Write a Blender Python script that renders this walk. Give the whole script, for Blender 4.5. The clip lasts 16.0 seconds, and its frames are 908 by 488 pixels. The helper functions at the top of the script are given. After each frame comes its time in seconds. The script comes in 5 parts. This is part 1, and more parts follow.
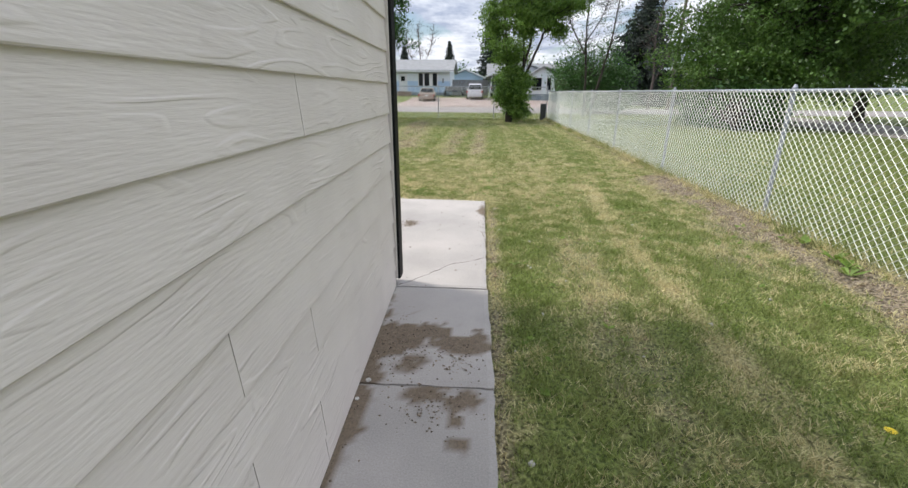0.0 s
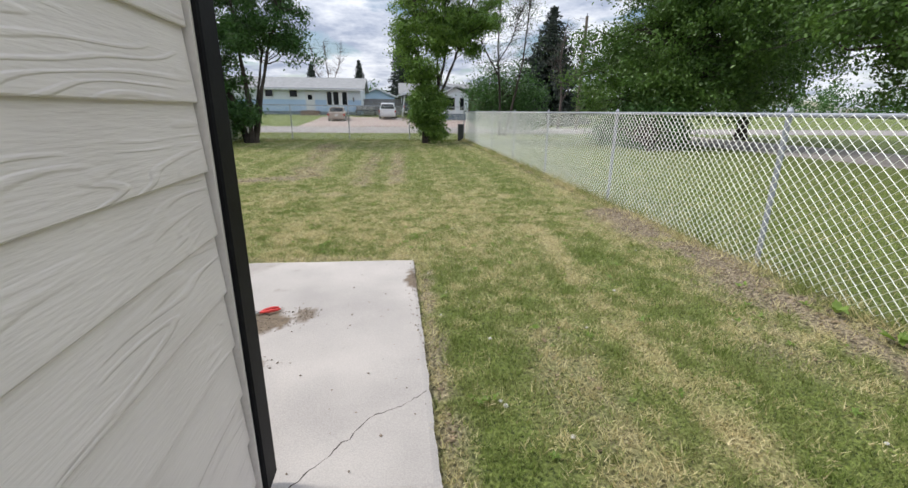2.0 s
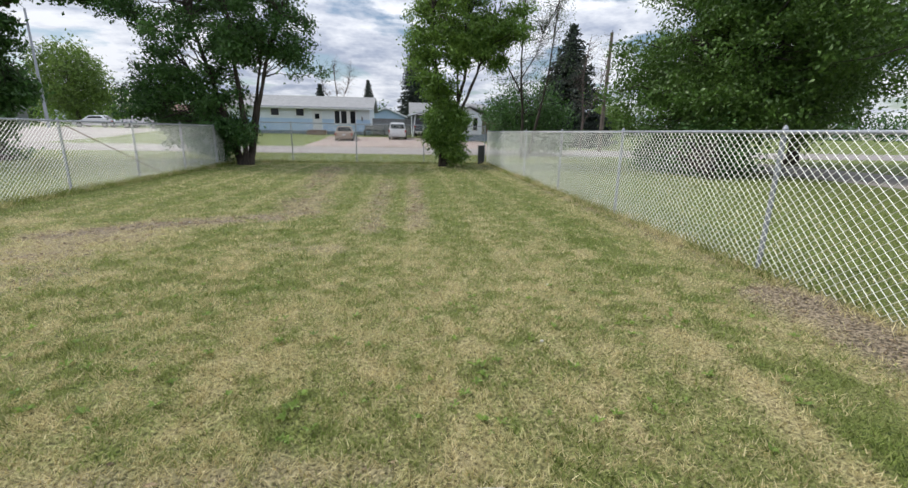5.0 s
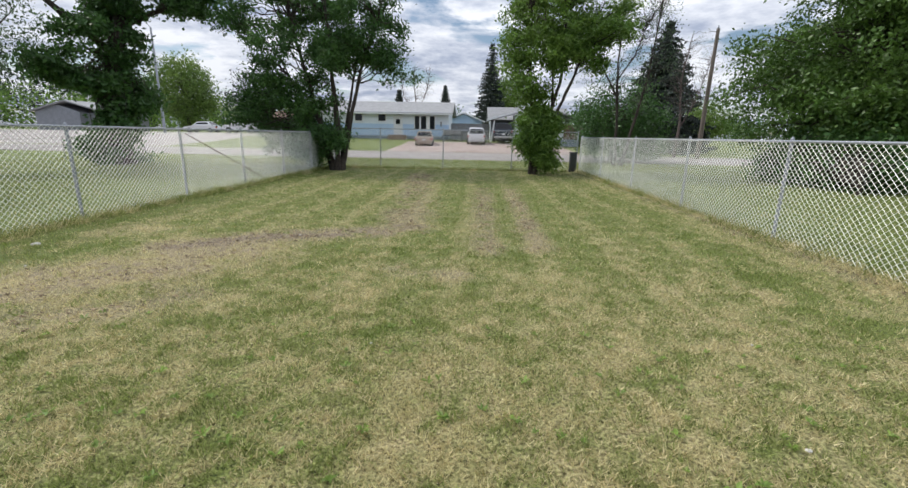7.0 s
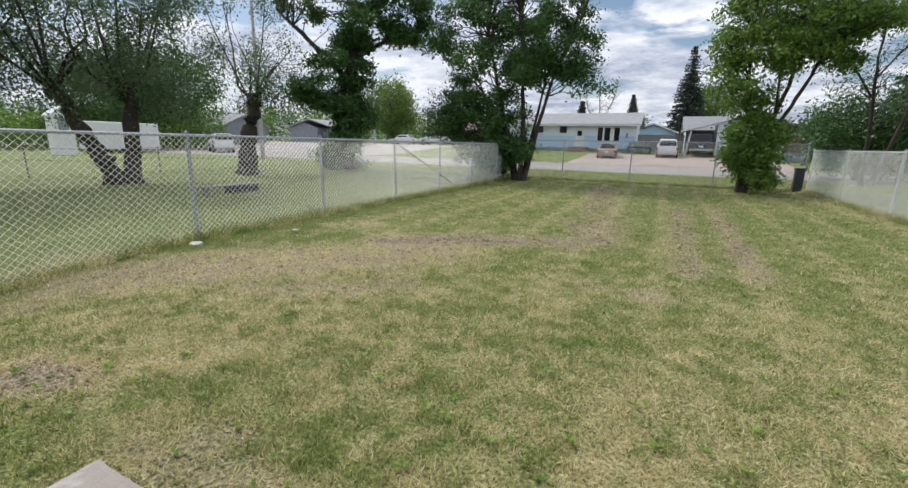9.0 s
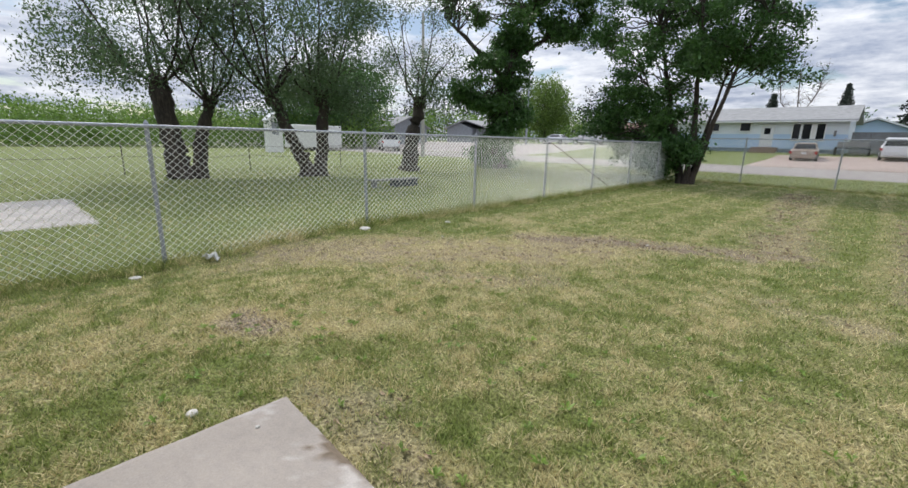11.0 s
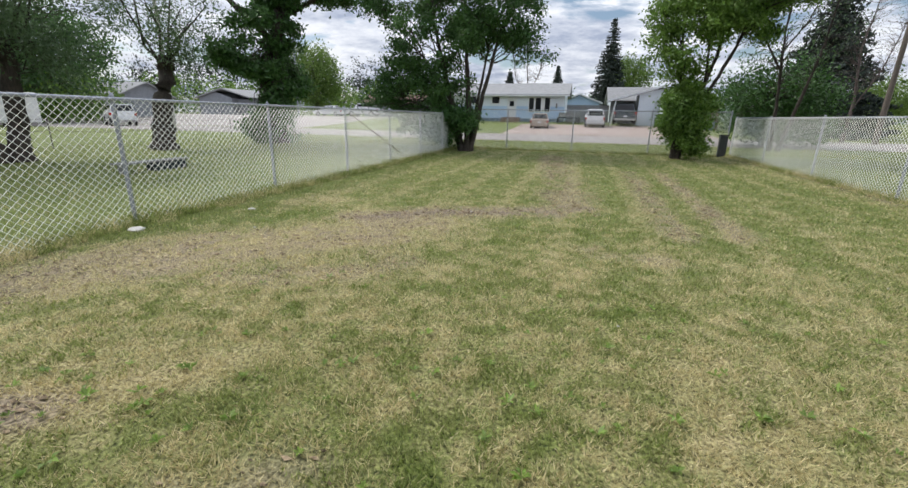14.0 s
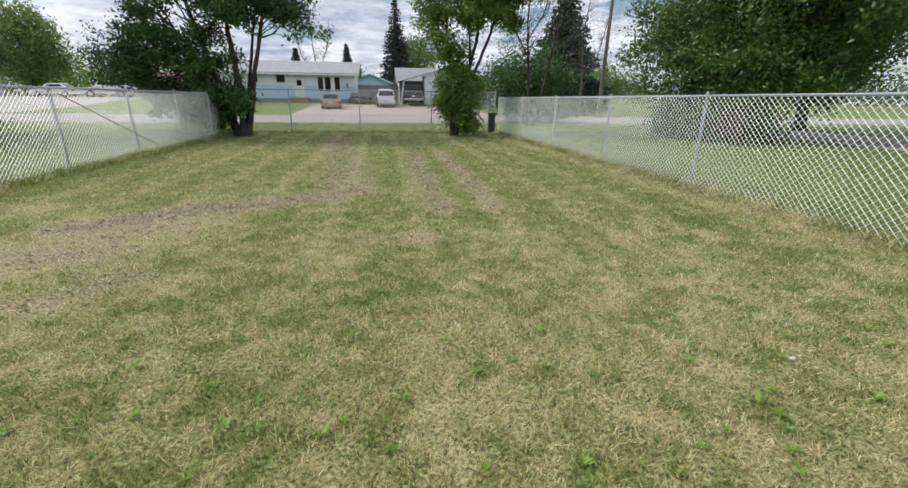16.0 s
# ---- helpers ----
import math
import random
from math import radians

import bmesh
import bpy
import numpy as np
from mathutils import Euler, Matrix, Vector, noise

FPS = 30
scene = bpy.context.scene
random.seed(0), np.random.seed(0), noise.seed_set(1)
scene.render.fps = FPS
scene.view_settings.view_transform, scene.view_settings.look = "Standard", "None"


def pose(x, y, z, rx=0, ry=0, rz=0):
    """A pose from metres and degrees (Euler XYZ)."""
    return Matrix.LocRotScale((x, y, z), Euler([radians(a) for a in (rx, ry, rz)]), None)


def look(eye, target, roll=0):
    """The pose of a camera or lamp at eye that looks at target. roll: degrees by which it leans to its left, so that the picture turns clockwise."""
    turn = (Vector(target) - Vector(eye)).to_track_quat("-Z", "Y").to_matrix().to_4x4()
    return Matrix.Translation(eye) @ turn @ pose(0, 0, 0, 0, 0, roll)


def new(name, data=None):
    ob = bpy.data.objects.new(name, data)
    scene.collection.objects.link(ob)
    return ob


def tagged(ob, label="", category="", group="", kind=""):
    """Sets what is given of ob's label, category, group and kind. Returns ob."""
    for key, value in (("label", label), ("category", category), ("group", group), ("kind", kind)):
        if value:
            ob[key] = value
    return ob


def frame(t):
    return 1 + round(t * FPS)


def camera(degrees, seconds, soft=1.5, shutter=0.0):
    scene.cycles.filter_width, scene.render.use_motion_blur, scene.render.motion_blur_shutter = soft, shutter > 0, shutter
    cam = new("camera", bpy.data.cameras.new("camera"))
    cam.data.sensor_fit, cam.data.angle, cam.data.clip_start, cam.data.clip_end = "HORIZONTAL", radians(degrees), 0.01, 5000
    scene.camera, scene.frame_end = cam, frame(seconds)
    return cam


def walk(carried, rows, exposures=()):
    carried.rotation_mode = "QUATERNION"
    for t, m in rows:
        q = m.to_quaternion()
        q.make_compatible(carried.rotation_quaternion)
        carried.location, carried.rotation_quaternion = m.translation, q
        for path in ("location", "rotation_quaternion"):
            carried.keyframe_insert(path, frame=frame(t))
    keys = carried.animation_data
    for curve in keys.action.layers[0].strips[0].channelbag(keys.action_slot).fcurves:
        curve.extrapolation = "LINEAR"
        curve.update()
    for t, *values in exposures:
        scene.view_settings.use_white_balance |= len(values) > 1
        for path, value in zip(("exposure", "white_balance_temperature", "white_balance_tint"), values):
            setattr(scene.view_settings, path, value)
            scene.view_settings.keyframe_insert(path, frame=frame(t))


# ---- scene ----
cam = camera(92.7, 16.0)
PATH = [
    (0, (0.424, 0.469, 1.386), (0.302, 2.351, 0.722), 0.45),
    (0.5, (0.387, 0.728, 1.363), (0.504, 2.613, 0.705), 0.5),
    (1, (0.360, 1.158, 1.371), (0.554, 3.040, 0.723), 0.48),
    (1.5, (0.370, 1.609, 1.413), (0.596, 3.499, 0.798), 0.53),
    (2, (0.342, 2.050, 1.418), (0.586, 3.947, 0.833), 0.65),
    (2.5, (0.292, 2.453, 1.397), (0.546, 4.357, 0.839), 0.75),
    (3, (0.279, 2.917, 1.375), (0.552, 4.824, 0.837), 0.95),
    (3.2, (0.278, 3.095, 1.378), (0.546, 5.003, 0.842), 0.97),
    (5.5, (-0.094, 5.024, 1.358), (0.087, 6.954, 0.864), 1.1),
    (6, (-0.342, 5.225, 1.393), (-0.226, 7.159, 0.898), 1.1),
    (6.5, (-0.528, 5.354, 1.406), (-0.498, 7.293, 0.917), 1.1),
    (7, (-0.613, 5.473, 1.418), (-0.7, 7.411, 0.931), 1.1),
    (7.5, (-0.617, 5.56, 1.373), (-0.856, 7.487, 0.893), 1.15),
    (8, (-0.69, 5.591, 1.341), (-1.103, 7.49, 0.868), 1.2),
    (8.5, (-0.809, 5.499, 1.374), (-1.42, 7.346, 0.91), 1.2),
    (9, (-0.868, 5.365, 1.403), (-1.693, 7.13, 0.952), 1.2),
    (9.5, (-0.858, 5.296, 1.392), (-1.885, 6.954, 0.95), 1.2),
    (10, (-0.741, 5.249, 1.371), (-1.94, 6.793, 0.947), 1.1),
    (10.2, (-0.72, 5.25, 1.365), (-1.971, 6.752, 0.94), 1.1),
    (11.2, (-0.98, 5.38, 1.35), (-2.35, 6.774, 0.88), 1.2),
    (12.3, (-1.27, 5.55, 1.33), (-2.457, 7.091, 0.822), 1.3),
    (12.5, (-1.335, 5.568, 1.329), (-2.474, 7.131, 0.817), 1.3),
    (13.4, (-1.667, 5.46, 1.285), (-2.466, 7.213, 0.748), 1.0),
    (14.5, (-1.602, 5.417, 1.33), (-1.909, 7.306, 0.749), 1.0),
    (15.4, (-1.405, 5.484, 1.34), (-1.388, 7.388, 0.728), 0.9),
    (16, (-1.171, 5.58, 1.323), (-0.859, 7.452, 0.691), 0.7),
]
walk(cam, [(t, look(eye, target, roll)) for t, eye, target, roll in PATH], exposures=[(0, 0.3), (1.5, 0.24), (3.0, 0.06), (16, 0.1)])

# ---- light ----
SUN_FROM = Vector((-0.72, 0.22, 1.0)).normalized()
sun = new("sun", bpy.data.lights.new("sun", "SUN"))
sun.data.energy, sun.data.angle, sun.data.color = 2.6, radians(8), (1.0, 0.95, 0.88)
sun.matrix_world = look(SUN_FROM * 60, (0, 0, 0))

world = bpy.data.worlds.new("sky")
scene.world = world
world.use_nodes = True
wn, wl = world.node_tree.nodes, world.node_tree.links
wn.clear()


def wnode(kind, **sets):
    n = wn.new(kind)
    for k, v in sets.items():
        n.inputs[k].default_value = v
    return n


def wmath(op, a, b):
    n = wn.new("ShaderNodeMath")
    n.operation = op
    for i, v in enumerate((a, b)):
        if isinstance(v, (int, float)):
            n.inputs[i].default_value = v
        else:
            wl.new(v, n.inputs[i])
    return n.outputs[0]


sky = wn.new("ShaderNodeTexSky")
sky.sky_type, sky.sun_disc = "NISHITA", False
sky.sun_elevation = math.asin(SUN_FROM.z)
sky.sun_rotation = math.atan2(SUN_FROM.x, SUN_FROM.y)
coord = wn.new("ShaderNodeTexCoord")
split = wn.new("ShaderNodeSeparateXYZ")
wl.new(coord.outputs["Generated"], split.inputs[0])
up = wmath("ADD", wmath("MAXIMUM", split.outputs[2], 0.0), 0.16)
flat = wn.new("ShaderNodeCombineXYZ")
wl.new(wmath("DIVIDE", split.outputs[0], up), flat.inputs[0])
wl.new(wmath("DIVIDE", split.outputs[1], up), flat.inputs[1])
flat.inputs[2].default_value = 3.7
cover = wnode("ShaderNodeTexNoise", Scale=1.35, Detail=9.0, Roughness=0.58, Distortion=0.25)
shade = wnode("ShaderNodeTexNoise", Scale=2.3, Detail=8.0, Roughness=0.6)
wl.new(flat.outputs[0], cover.inputs["Vector"])
wl.new(flat.outputs[0], shade.inputs["Vector"])
ramp = wn.new("ShaderNodeValToRGB")
ramp.color_ramp.elements[0].position, ramp.color_ramp.elements[1].position = 0.39, 0.47
wl.new(cover.outputs[0], ramp.inputs[0])
tone = wn.new("ShaderNodeValToRGB")
tone.color_ramp.elements[0].position, tone.color_ramp.elements[1].position = 0.36, 0.60
tone.color_ramp.elements[0].color = (4.0, 4.6, 6.0, 1)
tone.color_ramp.elements[1].color = (9.2, 9.5, 10.2, 1)
wl.new(shade.outputs[0], tone.inputs[0])
mixed = wn.new("ShaderNodeMix")
mixed.data_type = "RGBA"
wl.new(ramp.outputs[0], mixed.inputs[0])
wl.new(sky.outputs[0], mixed.inputs[6])
# overcast cloud is brighter overhead than at the horizon
lift = wn.new("ShaderNodeVectorMath")
lift.operation = "SCALE"
wl.new(tone.outputs[0], lift.inputs[0])
wl.new(wmath("ADD", wmath("MULTIPLY", wmath("MAXIMUM", split.outputs[2], 0.0), 0.95), 0.84), lift.inputs["Scale"])
wl.new(lift.outputs[0], mixed.inputs[7])
back = wnode("ShaderNodeBackground", Strength=0.1)
wl.new(mixed.outputs[2], back.inputs[0])
wl.new(back.outputs[0], wn.new("ShaderNodeOutputWorld").inputs[0])


# ---- materials ----
def material(name, dark, light, scale=4.0, rough=0.8, bump=0.2, fine=60.0, metal=0.0, stretch=(1, 1, 1), vary=0.1, translucent=0.0, grain=0.5, island=False, space="Object"):
    """Two colours mixed by a coarse and a fine noise, with relief, and a slight change of value from piece to piece."""
    m = bpy.data.materials.new(name)
    m.use_nodes = True
    n, l = m.node_tree.nodes, m.node_tree.links
    p = n["Principled BSDF"]
    p.inputs["Roughness"].default_value, p.inputs["Metallic"].default_value = rough, metal
    c = n.new("ShaderNodeTexCoord")
    mp = n.new("ShaderNodeMapping")
    mp.inputs["Scale"].default_value = stretch
    l.new(c.outputs[space], mp.inputs[0])
    big, small = n.new("ShaderNodeTexNoise"), n.new("ShaderNodeTexNoise")
    big.inputs["Scale"].default_value, small.inputs["Scale"].default_value = scale, fine
    big.inputs["Detail"].default_value, small.inputs["Detail"].default_value = 5, 3
    l.new(mp.outputs[0], big.inputs["Vector"])
    l.new(mp.outputs[0], small.inputs["Vector"])
    mixn = n.new("ShaderNodeMix")
    mixn.inputs[0].default_value = grain
    l.new(big.outputs[0], mixn.inputs[2])
    l.new(small.outputs[0], mixn.inputs[3])
    r = n.new("ShaderNodeValToRGB")
    r.color_ramp.elements[0].position, r.color_ramp.elements[1].position = 0.36, 0.64
    r.color_ramp.elements[0].color, r.color_ramp.elements[1].color = (*dark, 1), (*light, 1)
    l.new(mixn.outputs[0], r.inputs[0])
    hsv = n.new("ShaderNodeHueSaturation")
    rnd = n.new("ShaderNodeNewGeometry").outputs["Random Per Island"] if island else n.new("ShaderNodeObjectInfo").outputs["Random"]
    v = n.new("ShaderNodeMapRange")
    v.inputs["To Min"].default_value, v.inputs["To Max"].default_value = 1 - vary, 1 + vary
    l.new(rnd, v.inputs[0])
    l.new(v.outputs[0], hsv.inputs["Value"])
    l.new(r.outputs[0], hsv.inputs["Color"])
    l.new(hsv.outputs[0], p.inputs["Base Color"])
    if bump:
        b = n.new("ShaderNodeBump")
        b.inputs["Strength"].default_value, b.inputs["Distance"].default_value = bump, 0.01
        l.new(mixn.outputs[0], b.inputs["Height"])
        l.new(b.outputs[0], p.inputs["Normal"])
    if translucent:
        t, mx = n.new("ShaderNodeBsdfTranslucent"), n.new("ShaderNodeMixShader")
        l.new(hsv.outputs[0], t.inputs[0])
        mx.inputs[0].default_value = translucent
        l.new(p.outputs[0], mx.inputs[1])
        l.new(t.outputs[0], mx.inputs[2])
        l.new(mx.outputs[0], n["Material Output"].inputs[0])
    return m


def lawn_material(name, blades):
    """Grass: green to straw by the sheet's dry value, to soil by its bare value."""
    m = bpy.data.materials.new(name)
    m.use_nodes = True
    n, l = m.node_tree.nodes, m.node_tree.links
    p = n["Principled BSDF"]
    p.inputs["Roughness"].default_value = 0.75
    p.inputs["Specular IOR Level"].default_value = 0.25

    def attribute(a):
        x = n.new("ShaderNodeAttribute")
        x.attribute_name = a
        return x.outputs["Fac"]

    def mixc(f, a, b):
        x = n.new("ShaderNodeMix")
        x.data_type = "RGBA"
        l.new(f, x.inputs[0])
        for i, v in ((6, a), (7, b)):
            if isinstance(v, tuple):
                x.inputs[i].default_value = (*v, 1)
            else:
                l.new(v, x.inputs[i])
        return x.outputs[2]

    c = n.new("ShaderNodeTexCoord")
    fine = n.new("ShaderNodeTexNoise")
    fine.inputs["Scale"].default_value, fine.inputs["Detail"].default_value = 45, 6
    l.new(c.outputs["Object"], fine.inputs["Vector"])
    wide = n.new("ShaderNodeTexNoise")
    wide.inputs["Scale"].default_value, wide.inputs["Detail"].default_value = 2.2, 7
    l.new(c.outputs["Object"], wide.inputs["Vector"])
    if blades:
        pick = n.new("ShaderNodeNewGeometry").outputs["Random Per Island"]
    else:
        spread = n.new("ShaderNodeMapRange")
        spread.inputs["From Min"].default_value, spread.inputs["From Max"].default_value = 0.33, 0.67
        l.new(fine.outputs[0], spread.inputs[0])
        pick = spread.outputs[0]
    # sheet tones are darker than the blades, with shade between leaves mixed in
    green = mixc(pick, (0.075, 0.12, 0.02), (0.32, 0.41, 0.105)) if blades else mixc(pick, (0.03, 0.045, 0.01), (0.245, 0.30, 0.076))
    straw = mixc(pick, (0.46, 0.38, 0.185), (0.95, 0.84, 0.54)) if blades else mixc(pick, (0.11, 0.086, 0.037), (0.60, 0.52, 0.28))
    crumb = n.new("ShaderNodeMapRange")
    crumb.inputs["From Min"].default_value, crumb.inputs["From Max"].default_value = 0.36, 0.62
    l.new(fine.outputs[0], crumb.inputs[0])
    soil = mixc(crumb.outputs[0], (0.06, 0.047, 0.032), (0.38, 0.31, 0.22))
    dry = n.new("ShaderNodeMath")
    dry.operation = "ADD"
    l.new(attribute("dry"), dry.inputs[0])
    sub = n.new("ShaderNodeMapRange")
    sub.inputs["From Min"].default_value, sub.inputs["From Max"].default_value = 0.3, 0.7
    sub.inputs["To Min"].default_value, sub.inputs["To Max"].default_value = -0.12, 0.12
    l.new(wide.outputs[0], sub.inputs[0])
    l.new(sub.outputs[0], dry.inputs[1])
    dry.use_clamp = True
    col = mixc(attribute("bare"), mixc(dry.outputs[0], green, straw), soil)
    l.new(col, p.inputs["Base Color"])
    if blades:
        t, mx = n.new("ShaderNodeBsdfTranslucent"), n.new("ShaderNodeMixShader")
        l.new(col, t.inputs[0])
        mx.inputs[0].default_value = 0.45
        l.new(p.outputs[0], mx.inputs[1])
        l.new(t.outputs[0], mx.inputs[2])
        l.new(mx.outputs[0], n["Material Output"].inputs[0])
    else:
        b = n.new("ShaderNodeBump")
        b.inputs["Strength"].default_value, b.inputs["Distance"].default_value = 0.9, 0.04
        l.new(fine.outputs[0], b.inputs["Height"])
        l.new(b.outputs[0], p.inputs["Normal"])
    return m


def glass_material(name, tint):
    m = bpy.data.materials.new(name)
    m.use_nodes = True
    p = m.node_tree.nodes["Principled BSDF"]
    p.inputs["Base Color"].default_value, p.inputs["Roughness"].default_value = (*tint, 1), 0.1
    p.inputs["Specular IOR Level"].default_value = 0.35
    return m


def siding_material():
    """Painted boards pressed with a deep, wandering cedar grain."""
    m = bpy.data.materials.new("siding_paint")
    m.use_nodes = True
    n, l = m.node_tree.nodes, m.node_tree.links
    p = n["Principled BSDF"]
    p.inputs["Roughness"].default_value = 0.55
    c = n.new("ShaderNodeTexCoord")
    info = n.new("ShaderNodeObjectInfo")
    off = n.new("ShaderNodeVectorMath")
    off.operation = "MULTIPLY_ADD"
    l.new(info.outputs["Random"], off.inputs[0])
    off.inputs[1].default_value = (40, 40, 40)
    l.new(c.outputs["Object"], off.inputs[2])
    mp = n.new("ShaderNodeMapping")
    mp.inputs["Scale"].default_value = (1, 0.6, 5)
    l.new(off.outputs[0], mp.inputs[0])
    warp = n.new("ShaderNodeTexNoise")
    warp.inputs["Scale"].default_value, warp.inputs["Detail"].default_value = 1.1, 2
    l.new(mp.outputs[0], warp.inputs["Vector"])
    bands = n.new("ShaderNodeMath")
    bands.operation = "MULTIPLY"
    bands.inputs[1].default_value = 88.0
    l.new(warp.outputs[0], bands.inputs[0])
    sine = n.new("ShaderNodeMath")
    sine.operation = "SINE"
    l.new(bands.outputs[0], sine.inputs[0])
    where = n.new("ShaderNodeTexNoise")
    where.inputs["Scale"].default_value, where.inputs["Detail"].default_value = 3.2, 2
    mp2 = n.new("ShaderNodeMapping")
    mp2.inputs["Scale"].default_value = (1, 0.7, 2.2)
    l.new(off.outputs[0], mp2.inputs[0])
    l.new(mp2.outputs[0], where.inputs["Vector"])
    keep = n.new("ShaderNodeMapRange")
    keep.inputs["From Min"].default_value, keep.inputs["From Max"].default_value = 0.49, 0.60
    l.new(where.outputs[0], keep.inputs[0])
    fibre = n.new("ShaderNodeTexNoise")
    fibre.inputs["Scale"].default_value, fibre.inputs["Detail"].default_value = 1, 3
    mp3 = n.new("ShaderNodeMapping")
    mp3.inputs["Scale"].default_value = (20, 14, 150)
    l.new(off.outputs[0], mp3.inputs[0])
    l.new(mp3.outputs[0], fibre.inputs["Vector"])
    edge = n.new("ShaderNodeMapRange")
    edge.inputs["From Min"].default_value, edge.inputs["From Max"].default_value = 0.25, 0.95
    edge.interpolation_type = "SMOOTHSTEP"
    l.new(sine.outputs[0], edge.inputs[0])
    h = n.new("ShaderNodeMath")
    h.operation = "MULTIPLY"
    l.new(edge.outputs[0], h.inputs[0])
    l.new(keep.outputs[0], h.inputs[1])
    h2 = n.new("ShaderNodeMath")
    h2.operation = "MULTIPLY_ADD"
    h2.inputs[1].default_value = 0.8
    l.new(fibre.outputs[0], h2.inputs[0])
    l.new(h.outputs[0], h2.inputs[2])
    b = n.new("ShaderNodeBump")
    b.inputs["Strength"].default_value, b.inputs["Distance"].default_value = 0.6, 0.003
    l.new(h2.outputs[0], b.inputs["Height"])
    l.new(b.outputs[0], p.inputs["Normal"])
    stain = n.new("ShaderNodeTexNoise")
    stain.inputs["Scale"].default_value, stain.inputs["Detail"].default_value = 2.0, 6
    l.new(c.outputs["Object"], stain.inputs["Vector"])
    r = n.new("ShaderNodeValToRGB")
    r.color_ramp.elements[0].position, r.color_ramp.elements[1].position = 0.25, 0.62
    r.color_ramp.elements[0].color, r.color_ramp.elements[1].color = (0.675, 0.612, 0.568, 1), (0.765, 0.70, 0.655, 1)
    l.new(stain.outputs[0], r.inputs[0])
    l.new(r.outputs[0], p.inputs["Base Color"])
    return m


def concrete_material():
    """Broom-finished concrete, soiled where the slab's dirt value says."""
    m = material("concrete", (0.315, 0.295, 0.28), (0.49, 0.455, 0.425), scale=1.1, rough=0.9, bump=0.35, fine=140, grain=0.35)
    n, l = m.node_tree.nodes, m.node_tree.links
    p = n["Principled BSDF"]
    was = p.inputs["Base Color"].links[0].from_socket
    a = n.new("ShaderNodeAttribute")
    a.attribute_name = "dirt"
    s = n.new("ShaderNodeTexNoise")
    s.inputs["Scale"].default_value, s.inputs["Detail"].default_value = 70, 5
    sr = n.new("ShaderNodeValToRGB")
    sr.color_ramp.elements[0].color, sr.color_ramp.elements[1].color = (0.06, 0.045, 0.032, 1), (0.26, 0.20, 0.14, 1)
    l.new(s.outputs[0], sr.inputs[0])
    x = n.new("ShaderNodeMix")
    x.data_type = "RGBA"
    l.new(a.outputs["Fac"], x.inputs[0])
    l.new(was, x.inputs[6])
    l.new(sr.outputs[0], x.inputs[7])
    l.new(x.outputs[2], p.inputs["Base Color"])
    return m


LAWN = lawn_material("lawn", False)
BLADES = lawn_material("grass_blades", True)
SIDING = siding_material()
CONCRETE = concrete_material()
FOUNDATION = material("foundation_concrete", (0.22, 0.20, 0.18), (0.36, 0.34, 0.31), scale=3, rough=0.95, bump=0.4)
BLACK_TRIM = material("black_trim", (0.003, 0.003, 0.004), (0.008, 0.008, 0.009), scale=8, rough=0.6, bump=0.05)
BLACK_TRIM.node_tree.nodes["Principled BSDF"].inputs["Specular IOR Level"].default_value = 0.15
WHITE_TRIM = material("white_trim", (0.60, 0.62, 0.64), (0.70, 0.72, 0.74), scale=6, rough=0.5, bump=0.05)
EDGING = material("beige_edging", (0.62, 0.57, 0.52), (0.70, 0.65, 0.60), scale=6, rough=0.5, bump=0.05)
# weathered pole wood, paled further to carry sunlight in its colour
SUNLIT_POLE = material("sunlit_weathered_pole", (0.32, 0.31, 0.29), (0.46, 0.44, 0.42), scale=3, rough=0.9, bump=0.3, stretch=(1, 1, 0.1))
GALV = material("galvanised_steel", (0.29, 0.31, 0.35), (0.36, 0.38, 0.43), scale=14, rough=0.55, metal=0.3, bump=0.08)
WIRE = material("mesh_wire", (0.80, 0.82, 0.79), (0.92, 0.93, 0.90), scale=3, rough=0.45, metal=0.15, bump=0.0)
ASPHALT = material("road_surface", (0.25, 0.225, 0.215), (0.35, 0.32, 0.305), scale=0.35, rough=0.95, bump=0.4, fine=30)
GRAVEL = material("gravel", (0.24, 0.185, 0.16), (0.36, 0.29, 0.26), scale=0.5, rough=0.95, bump=0.5, fine=40)
BARK = material("bark", (0.02, 0.016, 0.013), (0.075, 0.06, 0.05), scale=5, rough=0.95, bump=0.9, fine=28, stretch=(1, 1, 0.25))
BARK_GREY = material("grey_bark", (0.07, 0.062, 0.055), (0.20, 0.18, 0.16), scale=5, rough=0.95, bump=0.8, fine=28, stretch=(1, 1, 0.25))
LEAF = material("leaves", (0.085, 0.175, 0.028), (0.19, 0.305, 0.058), scale=0.8, rough=0.5, bump=0, fine=5, vary=0.35, translucent=0.35, island=True)
LEAF_SHADE = material("shade_tree_leaves", (0.05, 0.115, 0.02), (0.125, 0.22, 0.042), scale=0.8, rough=0.5, bump=0, fine=5, vary=0.35, translucent=0.3, island=True)
LEAF_DARK = material("dark_leaves", (0.034, 0.095, 0.022), (0.088, 0.185, 0.045), scale=0.8, rough=0.5, bump=0, fine=5, vary=0.35, translucent=0.3, island=True)
